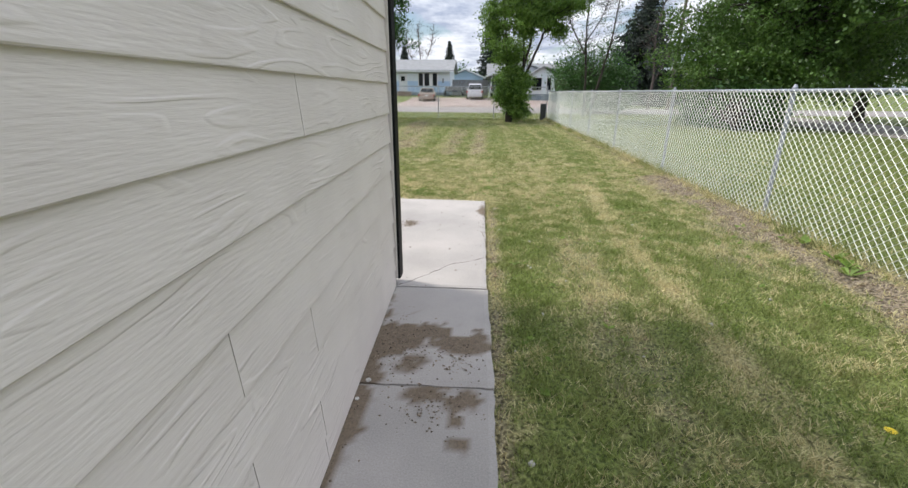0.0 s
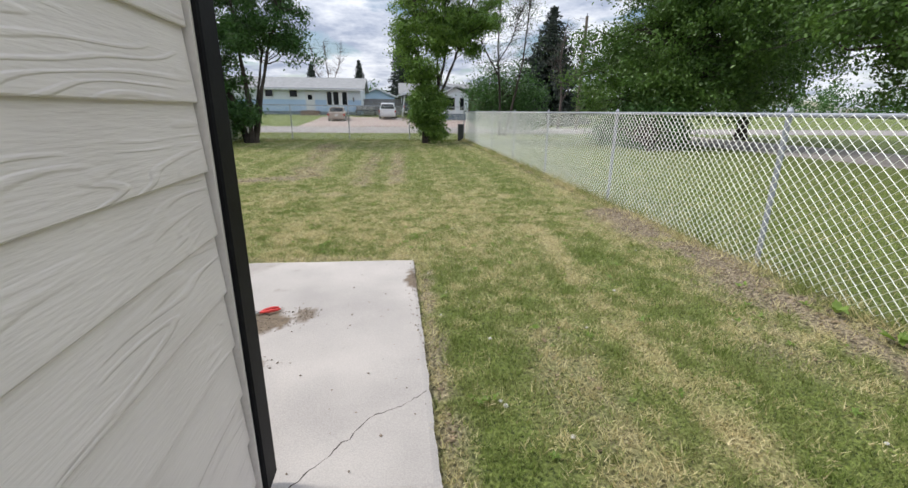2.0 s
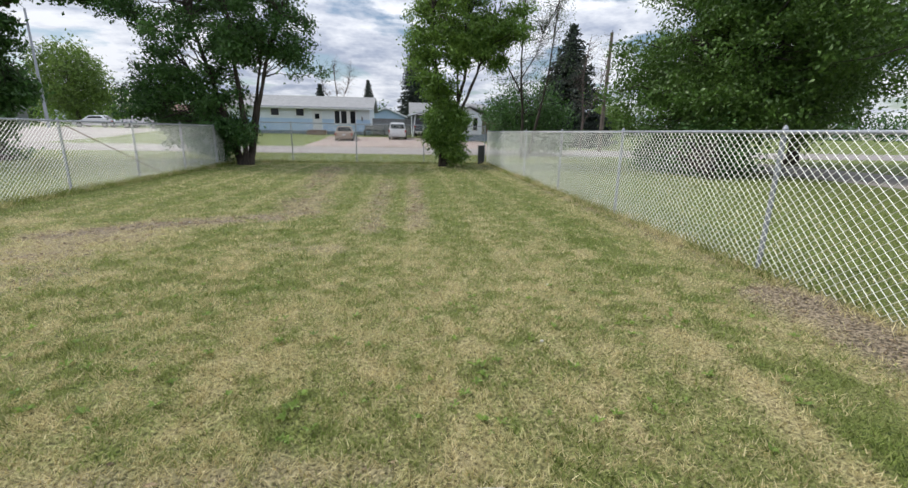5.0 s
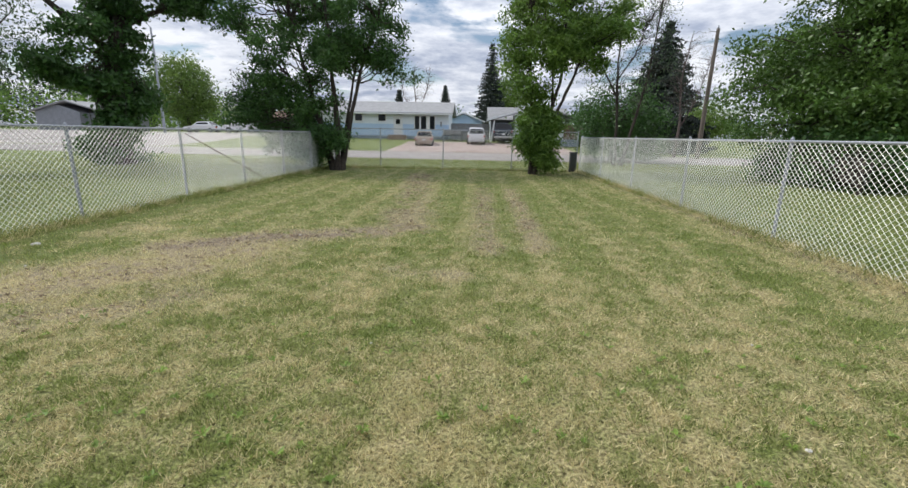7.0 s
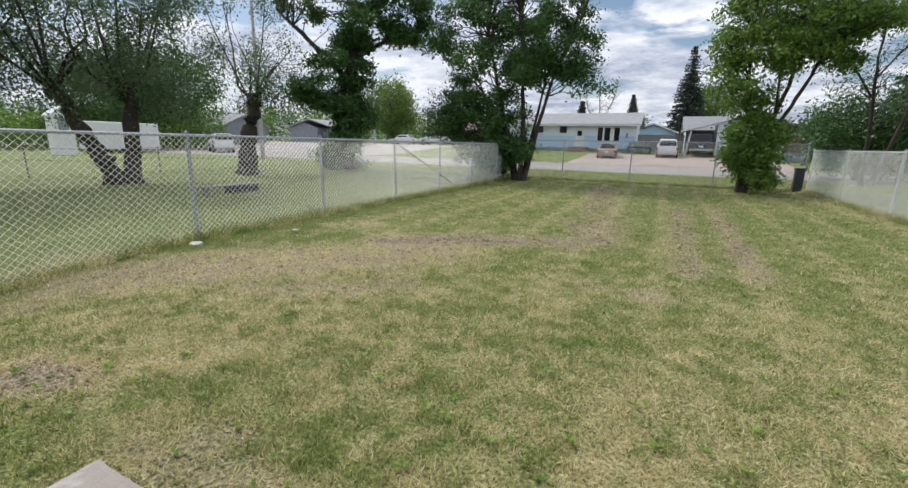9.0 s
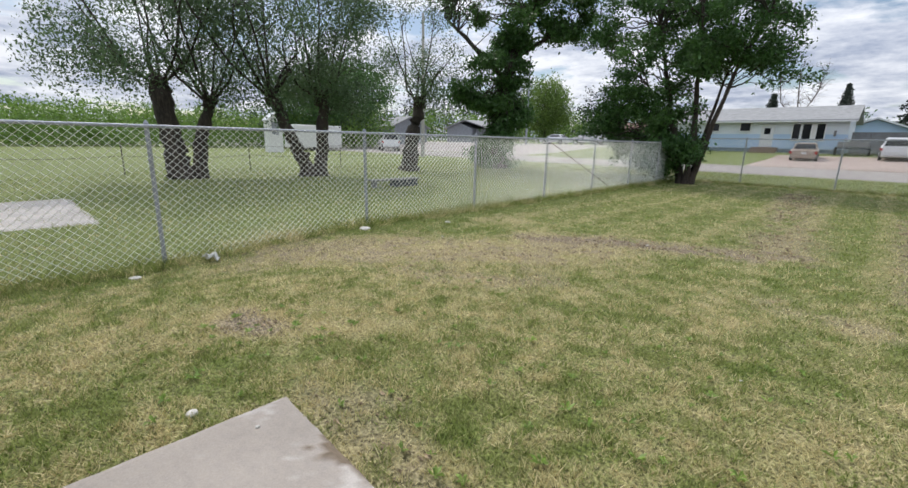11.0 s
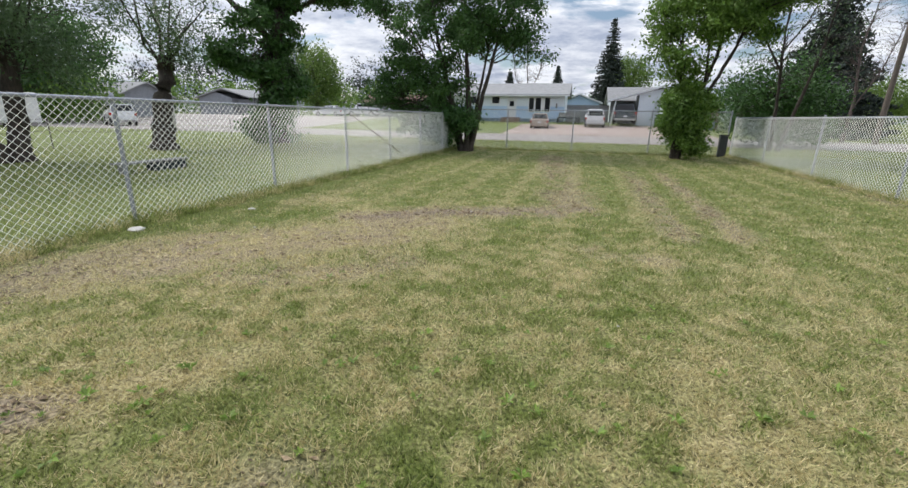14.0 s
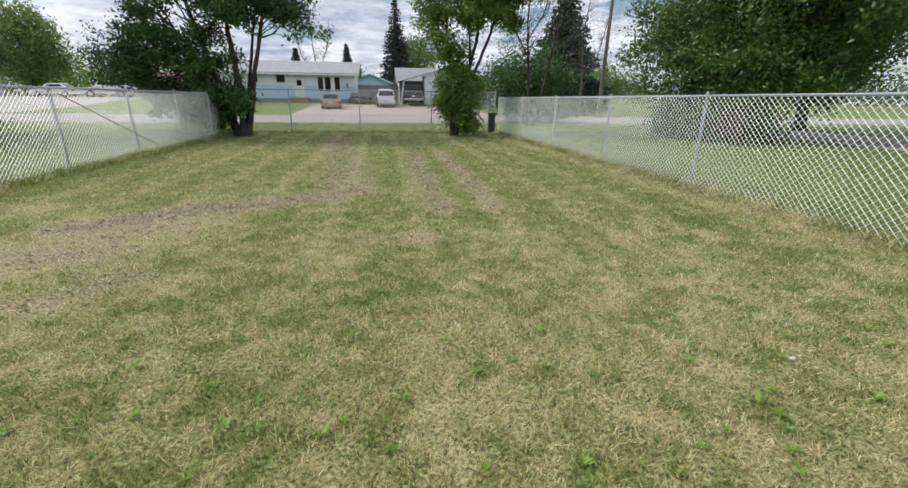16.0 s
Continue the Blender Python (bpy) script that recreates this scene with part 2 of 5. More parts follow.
LEAF_PALE = material("willow_leaves", (0.05, 0.10, 0.045), (0.125, 0.19, 0.085), scale=0.8, rough=0.5, bump=0, fine=5, vary=0.3, translucent=0.4, island=True)
LEAF_LIME = material("lime_leaves", (0.085, 0.16, 0.03), (0.175, 0.26, 0.055), scale=0.6, rough=0.5, bump=0, fine=5, vary=0.3, translucent=0.4, island=True)
NEEDLE = material("spruce_needles", (0.016, 0.026, 0.020), (0.045, 0.062, 0.050), scale=1.0, rough=0.7, bump=0, fine=6, vary=0.35, translucent=0.1, island=True)
PINK_BARK = material("twigs", (0.07, 0.055, 0.05), (0.14, 0.11, 0.10), scale=5, rough=0.9, bump=0.3)
# pole wood whose colour is kept dark, as a silhouette
POLE_WOOD = material("pole_wood", (0.09, 0.075, 0.06), (0.18, 0.15, 0.125), scale=3, rough=0.9, bump=0.4, stretch=(1, 1, 0.1))
HOUSE_WHITE = material("white_cladding", (0.62, 0.68, 0.74), (0.72, 0.77, 0.82), scale=1, rough=0.6, bump=0.1)
HOUSE_BLUE = material("pale_blue_cladding", (0.36, 0.50, 0.68), (0.43, 0.57, 0.74), scale=1, rough=0.6, bump=0.1)
HOUSE_BROWN = material("brown_brick", (0.13, 0.085, 0.065), (0.22, 0.15, 0.115), scale=4, rough=0.9, bump=0.3)
HOUSE_GREY = material("grey_cladding", (0.20, 0.215, 0.24), (0.29, 0.305, 0.33), scale=2, rough=0.8, bump=0.2)
SKIRT_BLUE = material("blue_grey_skirting", (0.14, 0.19, 0.24), (0.22, 0.27, 0.32), scale=2, rough=0.8, bump=0.2)
SHINGLE = material("roof_shingle", (0.20, 0.205, 0.21), (0.30, 0.305, 0.31), scale=3, rough=0.95, bump=0.5, fine=20)
SOIL_CLOD = material("soil_clods", (0.09, 0.07, 0.05), (0.27, 0.21, 0.155), scale=30, rough=0.95, bump=0.5, vary=0.4, island=True)
THATCH = material("dead_thatch", (0.085, 0.06, 0.037), (0.39, 0.30, 0.19), scale=30, rough=0.95, bump=0.4, vary=0.45, island=True)
PEBBLE = material("pale_pebble", (0.42, 0.40, 0.37), (0.62, 0.60, 0.56), scale=40, rough=0.8, bump=0.2)
TOOL_RED = material("red_plastic", (0.55, 0.03, 0.03), (0.7, 0.06, 0.05), scale=20, rough=0.4, bump=0.05)
YELLOW = material("yellow_petals", (0.75, 0.55, 0.02), (0.85, 0.68, 0.05), scale=90, rough=0.7, bump=0.1)
WEED = material("weed_leaves", (0.12, 0.205, 0.03), (0.24, 0.35, 0.06), scale=6, rough=0.55, bump=0.1, vary=0.25, translucent=0.3, island=True)
CRACK = material("crack_shadow", (0.04, 0.035, 0.03), (0.10, 0.09, 0.08), scale=60, rough=1.0, bump=0)
DARK_GREY = material("dark_grey_metal", (0.03, 0.033, 0.038), (0.06, 0.065, 0.07), scale=8, rough=0.6, bump=0.05)
PANE = glass_material("window_glass", (0.012, 0.013, 0.016))
CURTAIN_WHITE = material("curtain", (0.6, 0.6, 0.6), (0.75, 0.75, 0.74), scale=6, rough=0.9, bump=0.1)
CAR_BEIGE = material("beige_paint", (0.36, 0.29, 0.24), (0.42, 0.34, 0.28), scale=1, rough=0.28, metal=0.3, bump=0)
CAR_WHITE = material("white_paint", (0.70, 0.71, 0.73), (0.78, 0.79, 0.80), scale=1, rough=0.25, bump=0)
CAR_DARK = material("dark_paint", (0.035, 0.045, 0.06), (0.06, 0.07, 0.085), scale=1, rough=0.25, metal=0.2, bump=0)
RUBBER = material("tyre_rubber", (0.012, 0.012, 0.012), (0.03, 0.03, 0.03), scale=9, rough=0.85, bump=0.2)
CHROME = material("rim_metal", (0.45, 0.45, 0.46), (0.6, 0.6, 0.6), scale=9, rough=0.3, metal=0.9, bump=0)
TAIL_RED = material("tail_light", (0.35, 0.02, 0.015), (0.45, 0.03, 0.02), scale=9, rough=0.25, bump=0)
GREY_WOOD = material("weathered_boards", (0.15, 0.15, 0.155), (0.27, 0.27, 0.27), scale=2, rough=0.95, bump=0.4, stretch=(6, 6, 0.5))
BROWN_WOOD = material("brown_boards", (0.14, 0.09, 0.06), (0.25, 0.17, 0.12), scale=2, rough=0.9, bump=0.4)


# ---- building blocks ----
def mesh_np(name, verts, faces, mat=None, smooth=False):
    """A mesh from arrays: verts n x 3, faces m x k."""
    me = bpy.data.meshes.new(name)
    verts, faces = np.asarray(verts, np.float32), np.asarray(faces, np.int32)
    k = faces.shape[1]
    me.vertices.add(len(verts))
    me.vertices.foreach_set("co", verts.ravel())
    me.loops.add(faces.size)
    me.loops.foreach_set("vertex_index", faces.ravel())
    me.polygons.add(len(faces))
    me.polygons.foreach_set("loop_start", np.arange(len(faces), dtype=np.int32) * k)
    me.polygons.foreach_set("use_smooth", np.full(len(faces), smooth))
    me.update(calc_edges=True)
    me.validate()
    if mat:
        me.materials.append(mat)
    return me


def values(me, name, array):
    me.attributes.new(name, "FLOAT", "POINT").data.foreach_set("value", np.asarray(array, np.float32))


def as_mesh(name, bm, mat):
    me = bpy.data.meshes.new(name)
    bmesh.ops.recalc_face_normals(bm, faces=bm.faces)
    bm.to_mesh(me)
    bm.free()
    me.materials.append(mat)
    return me


def part(name, bm, mat, parent, label=""):
    me = as_mesh(name, bm, mat) if isinstance(bm, bmesh.types.BMesh) else bm
    ob = new(name, me)
    ob.parent = parent
    return tagged(ob, label)


def thing(name, at, label, category, group="", kind="", turn=0):
    ob = new(name)
    ob.empty_display_size = 0.2
    ob.matrix_world = pose(*at, 0, 0, turn)
    return tagged(ob, label, category, group, kind)


def box(x0, x1, y0, y1, z0, z1, bevel=0.0, bm=None):
    bm = bm or bmesh.new()
    made = bmesh.ops.create_cube(bm, size=1, matrix=Matrix.Translation(((x0 + x1) / 2, (y0 + y1) / 2, (z0 + z1) / 2)) @ Matrix.Diagonal((x1 - x0, y1 - y0, z1 - z0, 1)))
    if bevel:
        edges = list({e for v in made["verts"] for e in v.link_edges})
        bmesh.ops.bevel(bm, geom=edges, offset=bevel, segments=2, affect="EDGES", profile=0.5)
    return bm


def prism(points, axis, a, b, bm=None):
    """A closed outline in the two other axes, pulled along axis from a to b."""
    bm = bm or bmesh.new()

    def place(p, d):
        return {"x": (d, p[0], p[1]), "y": (p[0], d, p[1]), "z": (p[0], p[1], d)}[axis]

    lo = [bm.verts.new(place(p, a)) for p in points]
    hi = [bm.verts.new(place(p, b)) for p in points]
    bm.faces.new(lo), bm.faces.new(hi[::-1])
    for i in range(len(points)):
        j = (i + 1) % len(points)
        bm.faces.new((lo[i], hi[i], hi[j], lo[j]))
    return bm


def rod(a, b, r0, r1=None, sides=10, bm=None):
    bm = bm or bmesh.new()
    a, b = Vector(a), Vector(b)
    r1 = r0 if r1 is None else r1
    m = Matrix.Translation((a + b) / 2) @ (b - a).to_track_quat("Z", "Y").to_matrix().to_4x4()
    bmesh.ops.create_cone(bm, cap_ends=True, segments=sides, radius1=r0, radius2=r1, depth=(b - a).length, matrix=m)
    return bm


def tubes(paths, sides=6):
    """Many tapered tubes in one set of arrays. paths: (points n x 3, radii n)."""
    V, F, base = [], [], 0
    ring = np.arange(sides) * 2 * np.pi / sides
    for pts, rad in paths:
        pts, rad = np.asarray(pts, float), np.asarray(rad, float)
        d = np.gradient(pts, axis=0)
        d /= np.linalg.norm(d, axis=1)[:, None] + 1e-9
        ref = np.where(np.abs(d[:, 2:3]) > 0.9, [[1.0, 0, 0]], [[0, 0, 1.0]])
        u = np.cross(d, ref)
        u /= np.linalg.norm(u, axis=1)[:, None] + 1e-9
        w = np.cross(d, u)
        V.append((pts[:, None] + rad[:, None, None] * (np.cos(ring)[None, :, None] * u[:, None] + np.sin(ring)[None, :, None] * w[:, None])).reshape(-1, 3))
        n = len(pts)
        i, j = np.meshgrid(np.arange(n - 1), np.arange(sides), indexing="ij")
        k = (j + 1) % sides
        F.append((base + np.stack([i * sides + j, i * sides + k, (i + 1) * sides + k, (i + 1) * sides + j], -1)).reshape(-1, 4))
        base += n * sides
    return np.concatenate(V), np.concatenate(F)


def vnoise(x, y, seed=0):
    """Smooth value noise on a unit grid, 0 to 1."""
    xi, yi = np.floor(x).astype(np.int64), np.floor(y).astype(np.int64)
    fx, fy = x - xi, y - yi
    fx, fy = fx * fx * (3 - 2 * fx), fy * fy * (3 - 2 * fy)

    def h(i, j):
        v = np.sin(i * 127.1 + j * 311.7 + seed * 74.7) * 43758.5453
        return v - np.floor(v)

    return (h(xi, yi) * (1 - fx) + h(xi + 1, yi) * fx) * (1 - fy) + (h(xi, yi + 1) * (1 - fx) + h(xi + 1, yi + 1) * fx) * fy


def fbm(x, y, seed=0, octaves=4):
    return sum(vnoise(x * 2 ** o, y * 2 ** o, seed + o) * 0.5 ** (o + 1) for o in range(octaves)) / (1 - 0.5 ** octaves)


def smooth(a, b, v):
    t = np.clip((v - a) / (b - a), 0, 1)
    return t * t * (3 - 2 * t)


def near_line(x, y, pts):
    """Distance to a broken line."""
    best = np.full(np.shape(x), 1e9)
    for (ax, ay), (bx, by) in zip(pts, pts[1:]):
        dx, dy = bx - ax, by - ay
        t = np.clip(((x - ax) * dx + (y - ay) * dy) / (dx * dx + dy * dy), 0, 1)
        best = np.minimum(best, np.hypot(x - ax - t * dx, y - ay - t * dy))
    return best


# ---- the lie of the land ----
RISE_Y, RISE_Z = [-500, 26, 30, 38, 46, 52, 60, 600], [0, 0, 0.09, 0.17, 0.5, 0.95, 1.1, 1.6]


def height(x, y):
    z = np.interp(y, RISE_Y, RISE_Z)
    z = z - 0.15 * (1 - smooth(-6.6, -4.6, x)) * (1 - smooth(6.2, 9.0, y)) * smooth(-30, -14, x)
    return z + 0.07 * smooth(3.0, 3.7, x) * (1 - smooth(26, 30, y)) + 0.06 * (1 - smooth(-7.0, -6.4, x)) * (1 - smooth(26, 30, y))


def worn(x, y):
    """How dry and how bare the lawn is."""
    n1, n2, n3 = fbm(x * 0.55, y * 0.55, 3), fbm(x * 2.3, y * 2.3, 11), fbm(x * 6, y * 6, 21, 3)
    n4 = fbm(x * 15, y * 15, 51, 2)
    dry = 0.44 + 0.5 * (n1 - 0.5) + 0.5 * (n2 - 0.5) + 0.7 * (n3 - 0.5) + 1.0 * (n4 - 0.5)
    bare = np.zeros(np.shape(x))
    inside = (x > -6.7) & (x < 3.6) & (y < 24.2)
    stripes = np.sin(2 * np.pi * (x + 0.12 * (fbm(x * .3, y * .2, 5) - .5)) / 0.98)
    dry = dry + inside * (0.5 * smooth(0.2, 0.95, stripes) - 0.24) * smooth(7.5, 12.0, y)
    dry = np.where(inside, dry, 0.4 * dry - 0.28)
    dry = dry * (1 - 0.4 * smooth(8.5, 13.0, y))
    edge = 0.5 * (n2 - 0.5) + 0.35 * (n3 - 0.5)

    def streak(pts, w, soft=0.8):
        return 1 - smooth(w * (1 - soft), w * (1 + soft), near_line(x, y, pts) + edge * (w * 1.2 + 0.2))

    dry = np.maximum(dry, (0.35 + 1.1 * n3) * streak([(-6.1, 7.7), (-4.9, 8.9), (-3.6, 10.3)], 0.75))
    dry = np.maximum(dry, (0.25 + 1.1 * n3) * streak([(-5.7, 11.4), (-4.6, 10.9), (-3.5, 10.4)], 0.45))
    dry = np.maximum(dry, 0.9 * streak([(-4.3, 6.3), (-3.5, 7.0)], 0.3))
    dry = np.maximum(dry, (0.6 + 0.7 * n3) * streak([(1.85, 1.6), (1.87, 5.6), (2.3, 8.2)], 0.15))
    dry = np.maximum(dry, 0.7 * streak([(-1.0, 7.7), (-0.5, 7.9)], 0.2))
    dry = np.maximum(dry, 0.3 * streak([(1.3, 0.0), (1.3, 5.0)], 0.26)) - 0.25 * streak([(0.8, 1.0), (0.82, 5.2)], 0.14)
    dry = dry - 0.45 * streak([(-5.6, 10.1), (-4.9, 11.1)], 0.35) - 0.4 * streak([(-6.45, 0), (-6.45, 24)], 0.3)
    dry = dry - 0.35 * streak([(-3.6, 5.6), (-3.2, 6.6), (-2.2, 6.7)], 0.25) - 0.35 * streak([(2.35, 2.0), (2.45, 13.0)], 0.22)
    bare = np.maximum(bare, 1.0 * streak([(-4.4, 10.5), (-3.4, 11.3), (-2.3, 11.6), (-1.6, 12.1)], 0.34))
    bare = np.maximum(bare, 0.62 * streak([(-1.75, 12.1), (-2.1, 16.5), (-2.6, 21.5)], 0.42))
    bare = np.maximum(bare, 0.65 * streak([(-0.42, 10.8), (-0.38, 17.5)], 0.2))
    bare = np.maximum(bare, 0.65 * streak([(0.22, 11.0), (0.38, 17.5)], 0.2))
    bare = np.maximum(bare, 1.1 * n4 * streak([(-6.1, 7.7), (-4.9, 8.9), (-3.6, 10.3)], 0.7))
    bare = np.maximum(bare, 0.5 * streak([(-1.4, 9.9), (-0.8, 9.8)], 0.22))
    bare = np.maximum(bare, 0.55 * streak([(-5.2, 8.0), (-3.6, 8.5), (-3.2, 8.9)], 0.26))
    bare = np.maximum(bare, 1.0 * streak([(-4.15, 6.38), (-3.95, 6.5)], 0.18))
    bare = np.maximum(bare, 1.0 * streak([(3.38, 1.5), (3.36, 8.0)], 0.3))
    bare = np.maximum(bare, 0.5 * streak([(2.7, 4.2), (3.1, 5.4)], 0.3))
    bare = np.maximum(bare, 0.5 * streak([(3.5, 8.0), (3.5, 24.0)], 0.14))
    bare = np.maximum(bare, 0.8 * streak([(0.53, 0.0), (0.54, 6.0)], 0.07))
    bare = np.maximum(bare, 0.5 * streak([(-3.0, 6.32), (0.4, 6.2)], 0.09))
    bare = np.maximum(bare, 0.55 * streak([(-2.6, 6.45), (-1.9, 6.3)], 0.2))
    bare = np.maximum(bare, 0.4 * streak([(1.25, 0.5), (1.28, 4.5)], 0.2))
    bare = bare * smooth(0.36, 0.60, 0.55 * fbm(x * 2.6, y * 2.0, 41, 4) + 0.45 * fbm(x * 13, y * 9, 47, 3) + 0.12 * bare)
    # dry is lowered right of the walk, so the near lawn is greener, darker
    dry = dry + 0.35 * bare - 0.34 * (1 - smooth(5.0, 7.5, y)) * smooth(0.4, 0.6, x)
    return np.clip(dry, 0, 1), np.clip(bare, 0, 1)


def steps(*runs):
    return np.unique(np.round(np.concatenate([np.arange(a, b, s) for a, b, s in runs]), 4))


gx = steps((-600, -100, 50), (-100, -30, 5), (-30, -7, 0.5), (-7, 4, 0.065), (4, 20, 0.5), (20, 100, 5), (100, 601, 50))
gy = steps((-300, -20, 20), (-20, 0, 1), (0, 13, 0.065), (13, 25, 0.11), (25, 60, 1), (60, 200, 5), (200, 901, 50))
GX, GY = np.meshgrid(gx, gy, indexing="ij")
dryness, bareness = worn(GX, GY)
rough = 0.012 * (fbm(GX * 3, GY * 3, 9) - 0.5) + 0.02 * bareness * (fbm(GX * 9, GY * 9, 31) - 0.55)
pad = (GX > -2.98) & (GX < 0.5) & (GY < 6.1)
GZ = height(GX, GY) + np.where(np.abs(GX) < 12, rough, 0) - np.where(pad, 0.02, 0)
ii, jj = np.meshgrid(np.arange(len(gx) - 1), np.arange(len(gy) - 1), indexing="ij")
quad = np.stack([ii * len(gy) + jj, (ii + 1) * len(gy) + jj, (ii + 1) * len(gy) + jj + 1, ii * len(gy) + jj + 1], -1).reshape(-1, 4)
ground_mesh = mesh_np("ground", np.stack([GX, GY, GZ], -1).reshape(-1, 3), quad, LAWN, True)
values(ground_mesh, "dry", dryness.ravel())
values(ground_mesh, "bare", bareness.ravel())
ground = tagged(new("ground", ground_mesh), "patchy mown lawn with dry straw and bare soil", "lawn", kind="structure")


def strip(name, x0, x1, y0, y1, lift, mat, label, category, edge=0.25, seed=1, nx=90, ny=8):
    """A paved surface laid on the land, with a wandering edge and a real rim."""
    u, v = np.meshgrid(np.linspace(0, 1, nx), np.linspace(0, 1, ny), indexing="ij")
    x, y = x0 + u * (x1 - x0), y0 + v * (y1 - y0)
    y = y + edge * (fbm(x * 0.4, v * 2.0, seed) - 0.5) * np.where((v == 0) | (v == 1), 2, 0)
    x = x + edge * (fbm(y * 0.4, u * 2.0, seed + 5) - 0.5) * np.where((u == 0) | (u == 1), 2, 0)
    z = height(x, y) + np.where((u == 0) | (u == 1) | (v == 0) | (v == 1), -0.05, lift)
    i, j = np.meshgrid(np.arange(nx - 1), np.arange(ny - 1), indexing="ij")
    q = np.stack([i * ny + j, (i + 1) * ny + j, (i + 1) * ny + j + 1, i * ny + j + 1], -1).reshape(-1, 4)
    return tagged(new(name, mesh_np(name, np.stack([x, y, z], -1).reshape(-1, 3), q, mat, False)), label, category, kind="structure")


strip("road", -160, 120, 30.0, 38.0, 0.03, ASPHALT, "pale worn grey residential street with grass verges", "road", nx=140, ny=24)
strip("driveway", -7.6, 7.5, 38.05, 49.5, 0.035, GRAVEL, "wide pinkish gravel driveway rising to the houses", "driveway", nx=40, ny=30, seed=4)
strip("side_street", -62, -24, 38.1, 64, 0.03, ASPHALT, "broad grey paved junction beyond the street", "road", nx=30, ny=30, seed=8)
strip("lane", 13.4, 19.0, -6.0, 29.5, 0.03, ASPHALT, "pale grey paved lane under the shade trees", "road", nx=10, ny=60, seed=12)
strip("concrete_path", -14.0, -9.75, 4.6, 6.48, 0.03, CONCRETE, "pale concrete pad in the neighbouring lawn", "pavement", edge=0.1, nx=12, ny=6)

# ---- the house beside the walk ----
WALL_X, LAP, LOW, HOUSE_TOP = -0.184, 0.182, 0.158, 2.90
wall_east = tagged(new("wall_east", as_mesh("wall_east", box(-0.384, -0.212, -4.0, 3.343, 0.13, HOUSE_TOP), FOUNDATION)), "greige painted lap-siding house wall with pressed wood grain", "house wall", kind="structure")
wall_north = tagged(new("wall_north", as_mesh("wall_north", box(-7.0, -0.209, 3.238, 3.398, 0.13, HOUSE_TOP), FOUNDATION)), "rear house wall in greige lap siding", "house wall", kind="structure")
foundation = tagged(new("house_base", as_mesh("house_base", box(-6.9, -0.215, -4.0, 3.33, -0.2, 0.13), FOUNDATION)), "grey concrete house foundation", "foundation", kind="structure")
tagged(new("wall_south", as_mesh("wall_south", box(-7.0, -0.384, -4.1, -3.95, 0.0, HOUSE_TOP), FOUNDATION)), "plain house wall", "house wall", kind="structure")
tagged(new("wall_west", as_mesh("wall_west", box(-7.0, -6.85, -3.94, 3.228, 0.0, HOUSE_TOP), FOUNDATION)), "plain house wall", "house wall", kind="structure")
tagged(new("house_roof", as_mesh("house_roof", prism([(-4.5, HOUSE_TOP + 0.005), (3.75, HOUSE_TOP + 0.005), (3.75, HOUSE_TOP + 0.16), (-0.4, HOUSE_TOP + 1.3), (-4.5, HOUSE_TOP + 0.16)], "x", -7.3, -0.11), SHINGLE)), "grey shingled house roof", "roof", kind="structure")


def plank_mesh(length):
    """A lap board: thick bottom edge, thin top tucked under the next, softened lower nose."""
    prof = [(-0.024, 0.0), (-0.002, 0.0), (0.0, 0.003), (0.0, 0.008), (-0.0125, LAP + 0.012), (-0.024, LAP + 0.012)]
    bm = bmesh.new()
    lo = [bm.verts.new((p[0], 0, p[1])) for p in prof]
    hi = [bm.verts.new((p[0], length, p[1])) for p in prof]
    bm.faces.new(lo), bm.faces.new(hi[::-1])
    for i in range(len(prof)):
        j = (i + 1) % len(prof)
        bm.faces.new((lo[i], hi[i], hi[j], lo[j]))
    return as_mesh("siding_board", bm, SIDING)


JOINTS = {0: 1.73, 1: 1.27, 2: 1.74, 3: 1.27, 4: 0.2, 5: -0.4, 6: 1.82, 7: 0.3, 8: -0.9, 9: 1.2, 10: 0.5, 11: 1.9, 12: 0.9, 13: 1.5, 14: 0.0}
for course in range(-1, 15):
    z = LOW + course * LAP if course >= 0 else 0.036
    cut = JOINTS[max(course, 0)]
    runs = [(cut + 0.002, 3.336), (cut - 3.66, cut - 0.002)]
    for a, b in runs:
        a = max(a, -4.0)
        ob = part("siding_board", plank_mesh(b - a), None, wall_east)
        ob.location = (WALL_X, a, z)
    back_ob = part("siding_board", plank_mesh(6.7), None, wall_north)
    back_ob.matrix_basis = pose(-0.224, 3.424, z, 0, 0, 90)

# the side wall stands two degrees out of square with the yard
wall_east.matrix_world = Matrix.Translation((WALL_X, 3.343, 0)) @ pose(0, 0, 0, 0, 0, 1.9) @ Matrix.Translation((-WALL_X, -3.343, 0))
corner = thing("corner_trim", (0, 0, 0), "glossy black metal corner trim with a pale edging strip", "corner trim", kind="structure")
part("corner_post", prism([(-0.224, 3.358), (-0.162, 3.358), (-0.156, 3.364), (-0.156, 3.468), (-0.162, 3.474), (-0.254, 3.474), (-0.254, 3.428), (-0.224, 3.428)], "z", 0.085, HOUSE_TOP), BLACK_TRIM, corner)
part("edging_strip", box(-0.209, -0.172, 3.3435, 3.3575, 0.09, HOUSE_TOP, 0.002), EDGING, corner, "thin off-white edging strip")


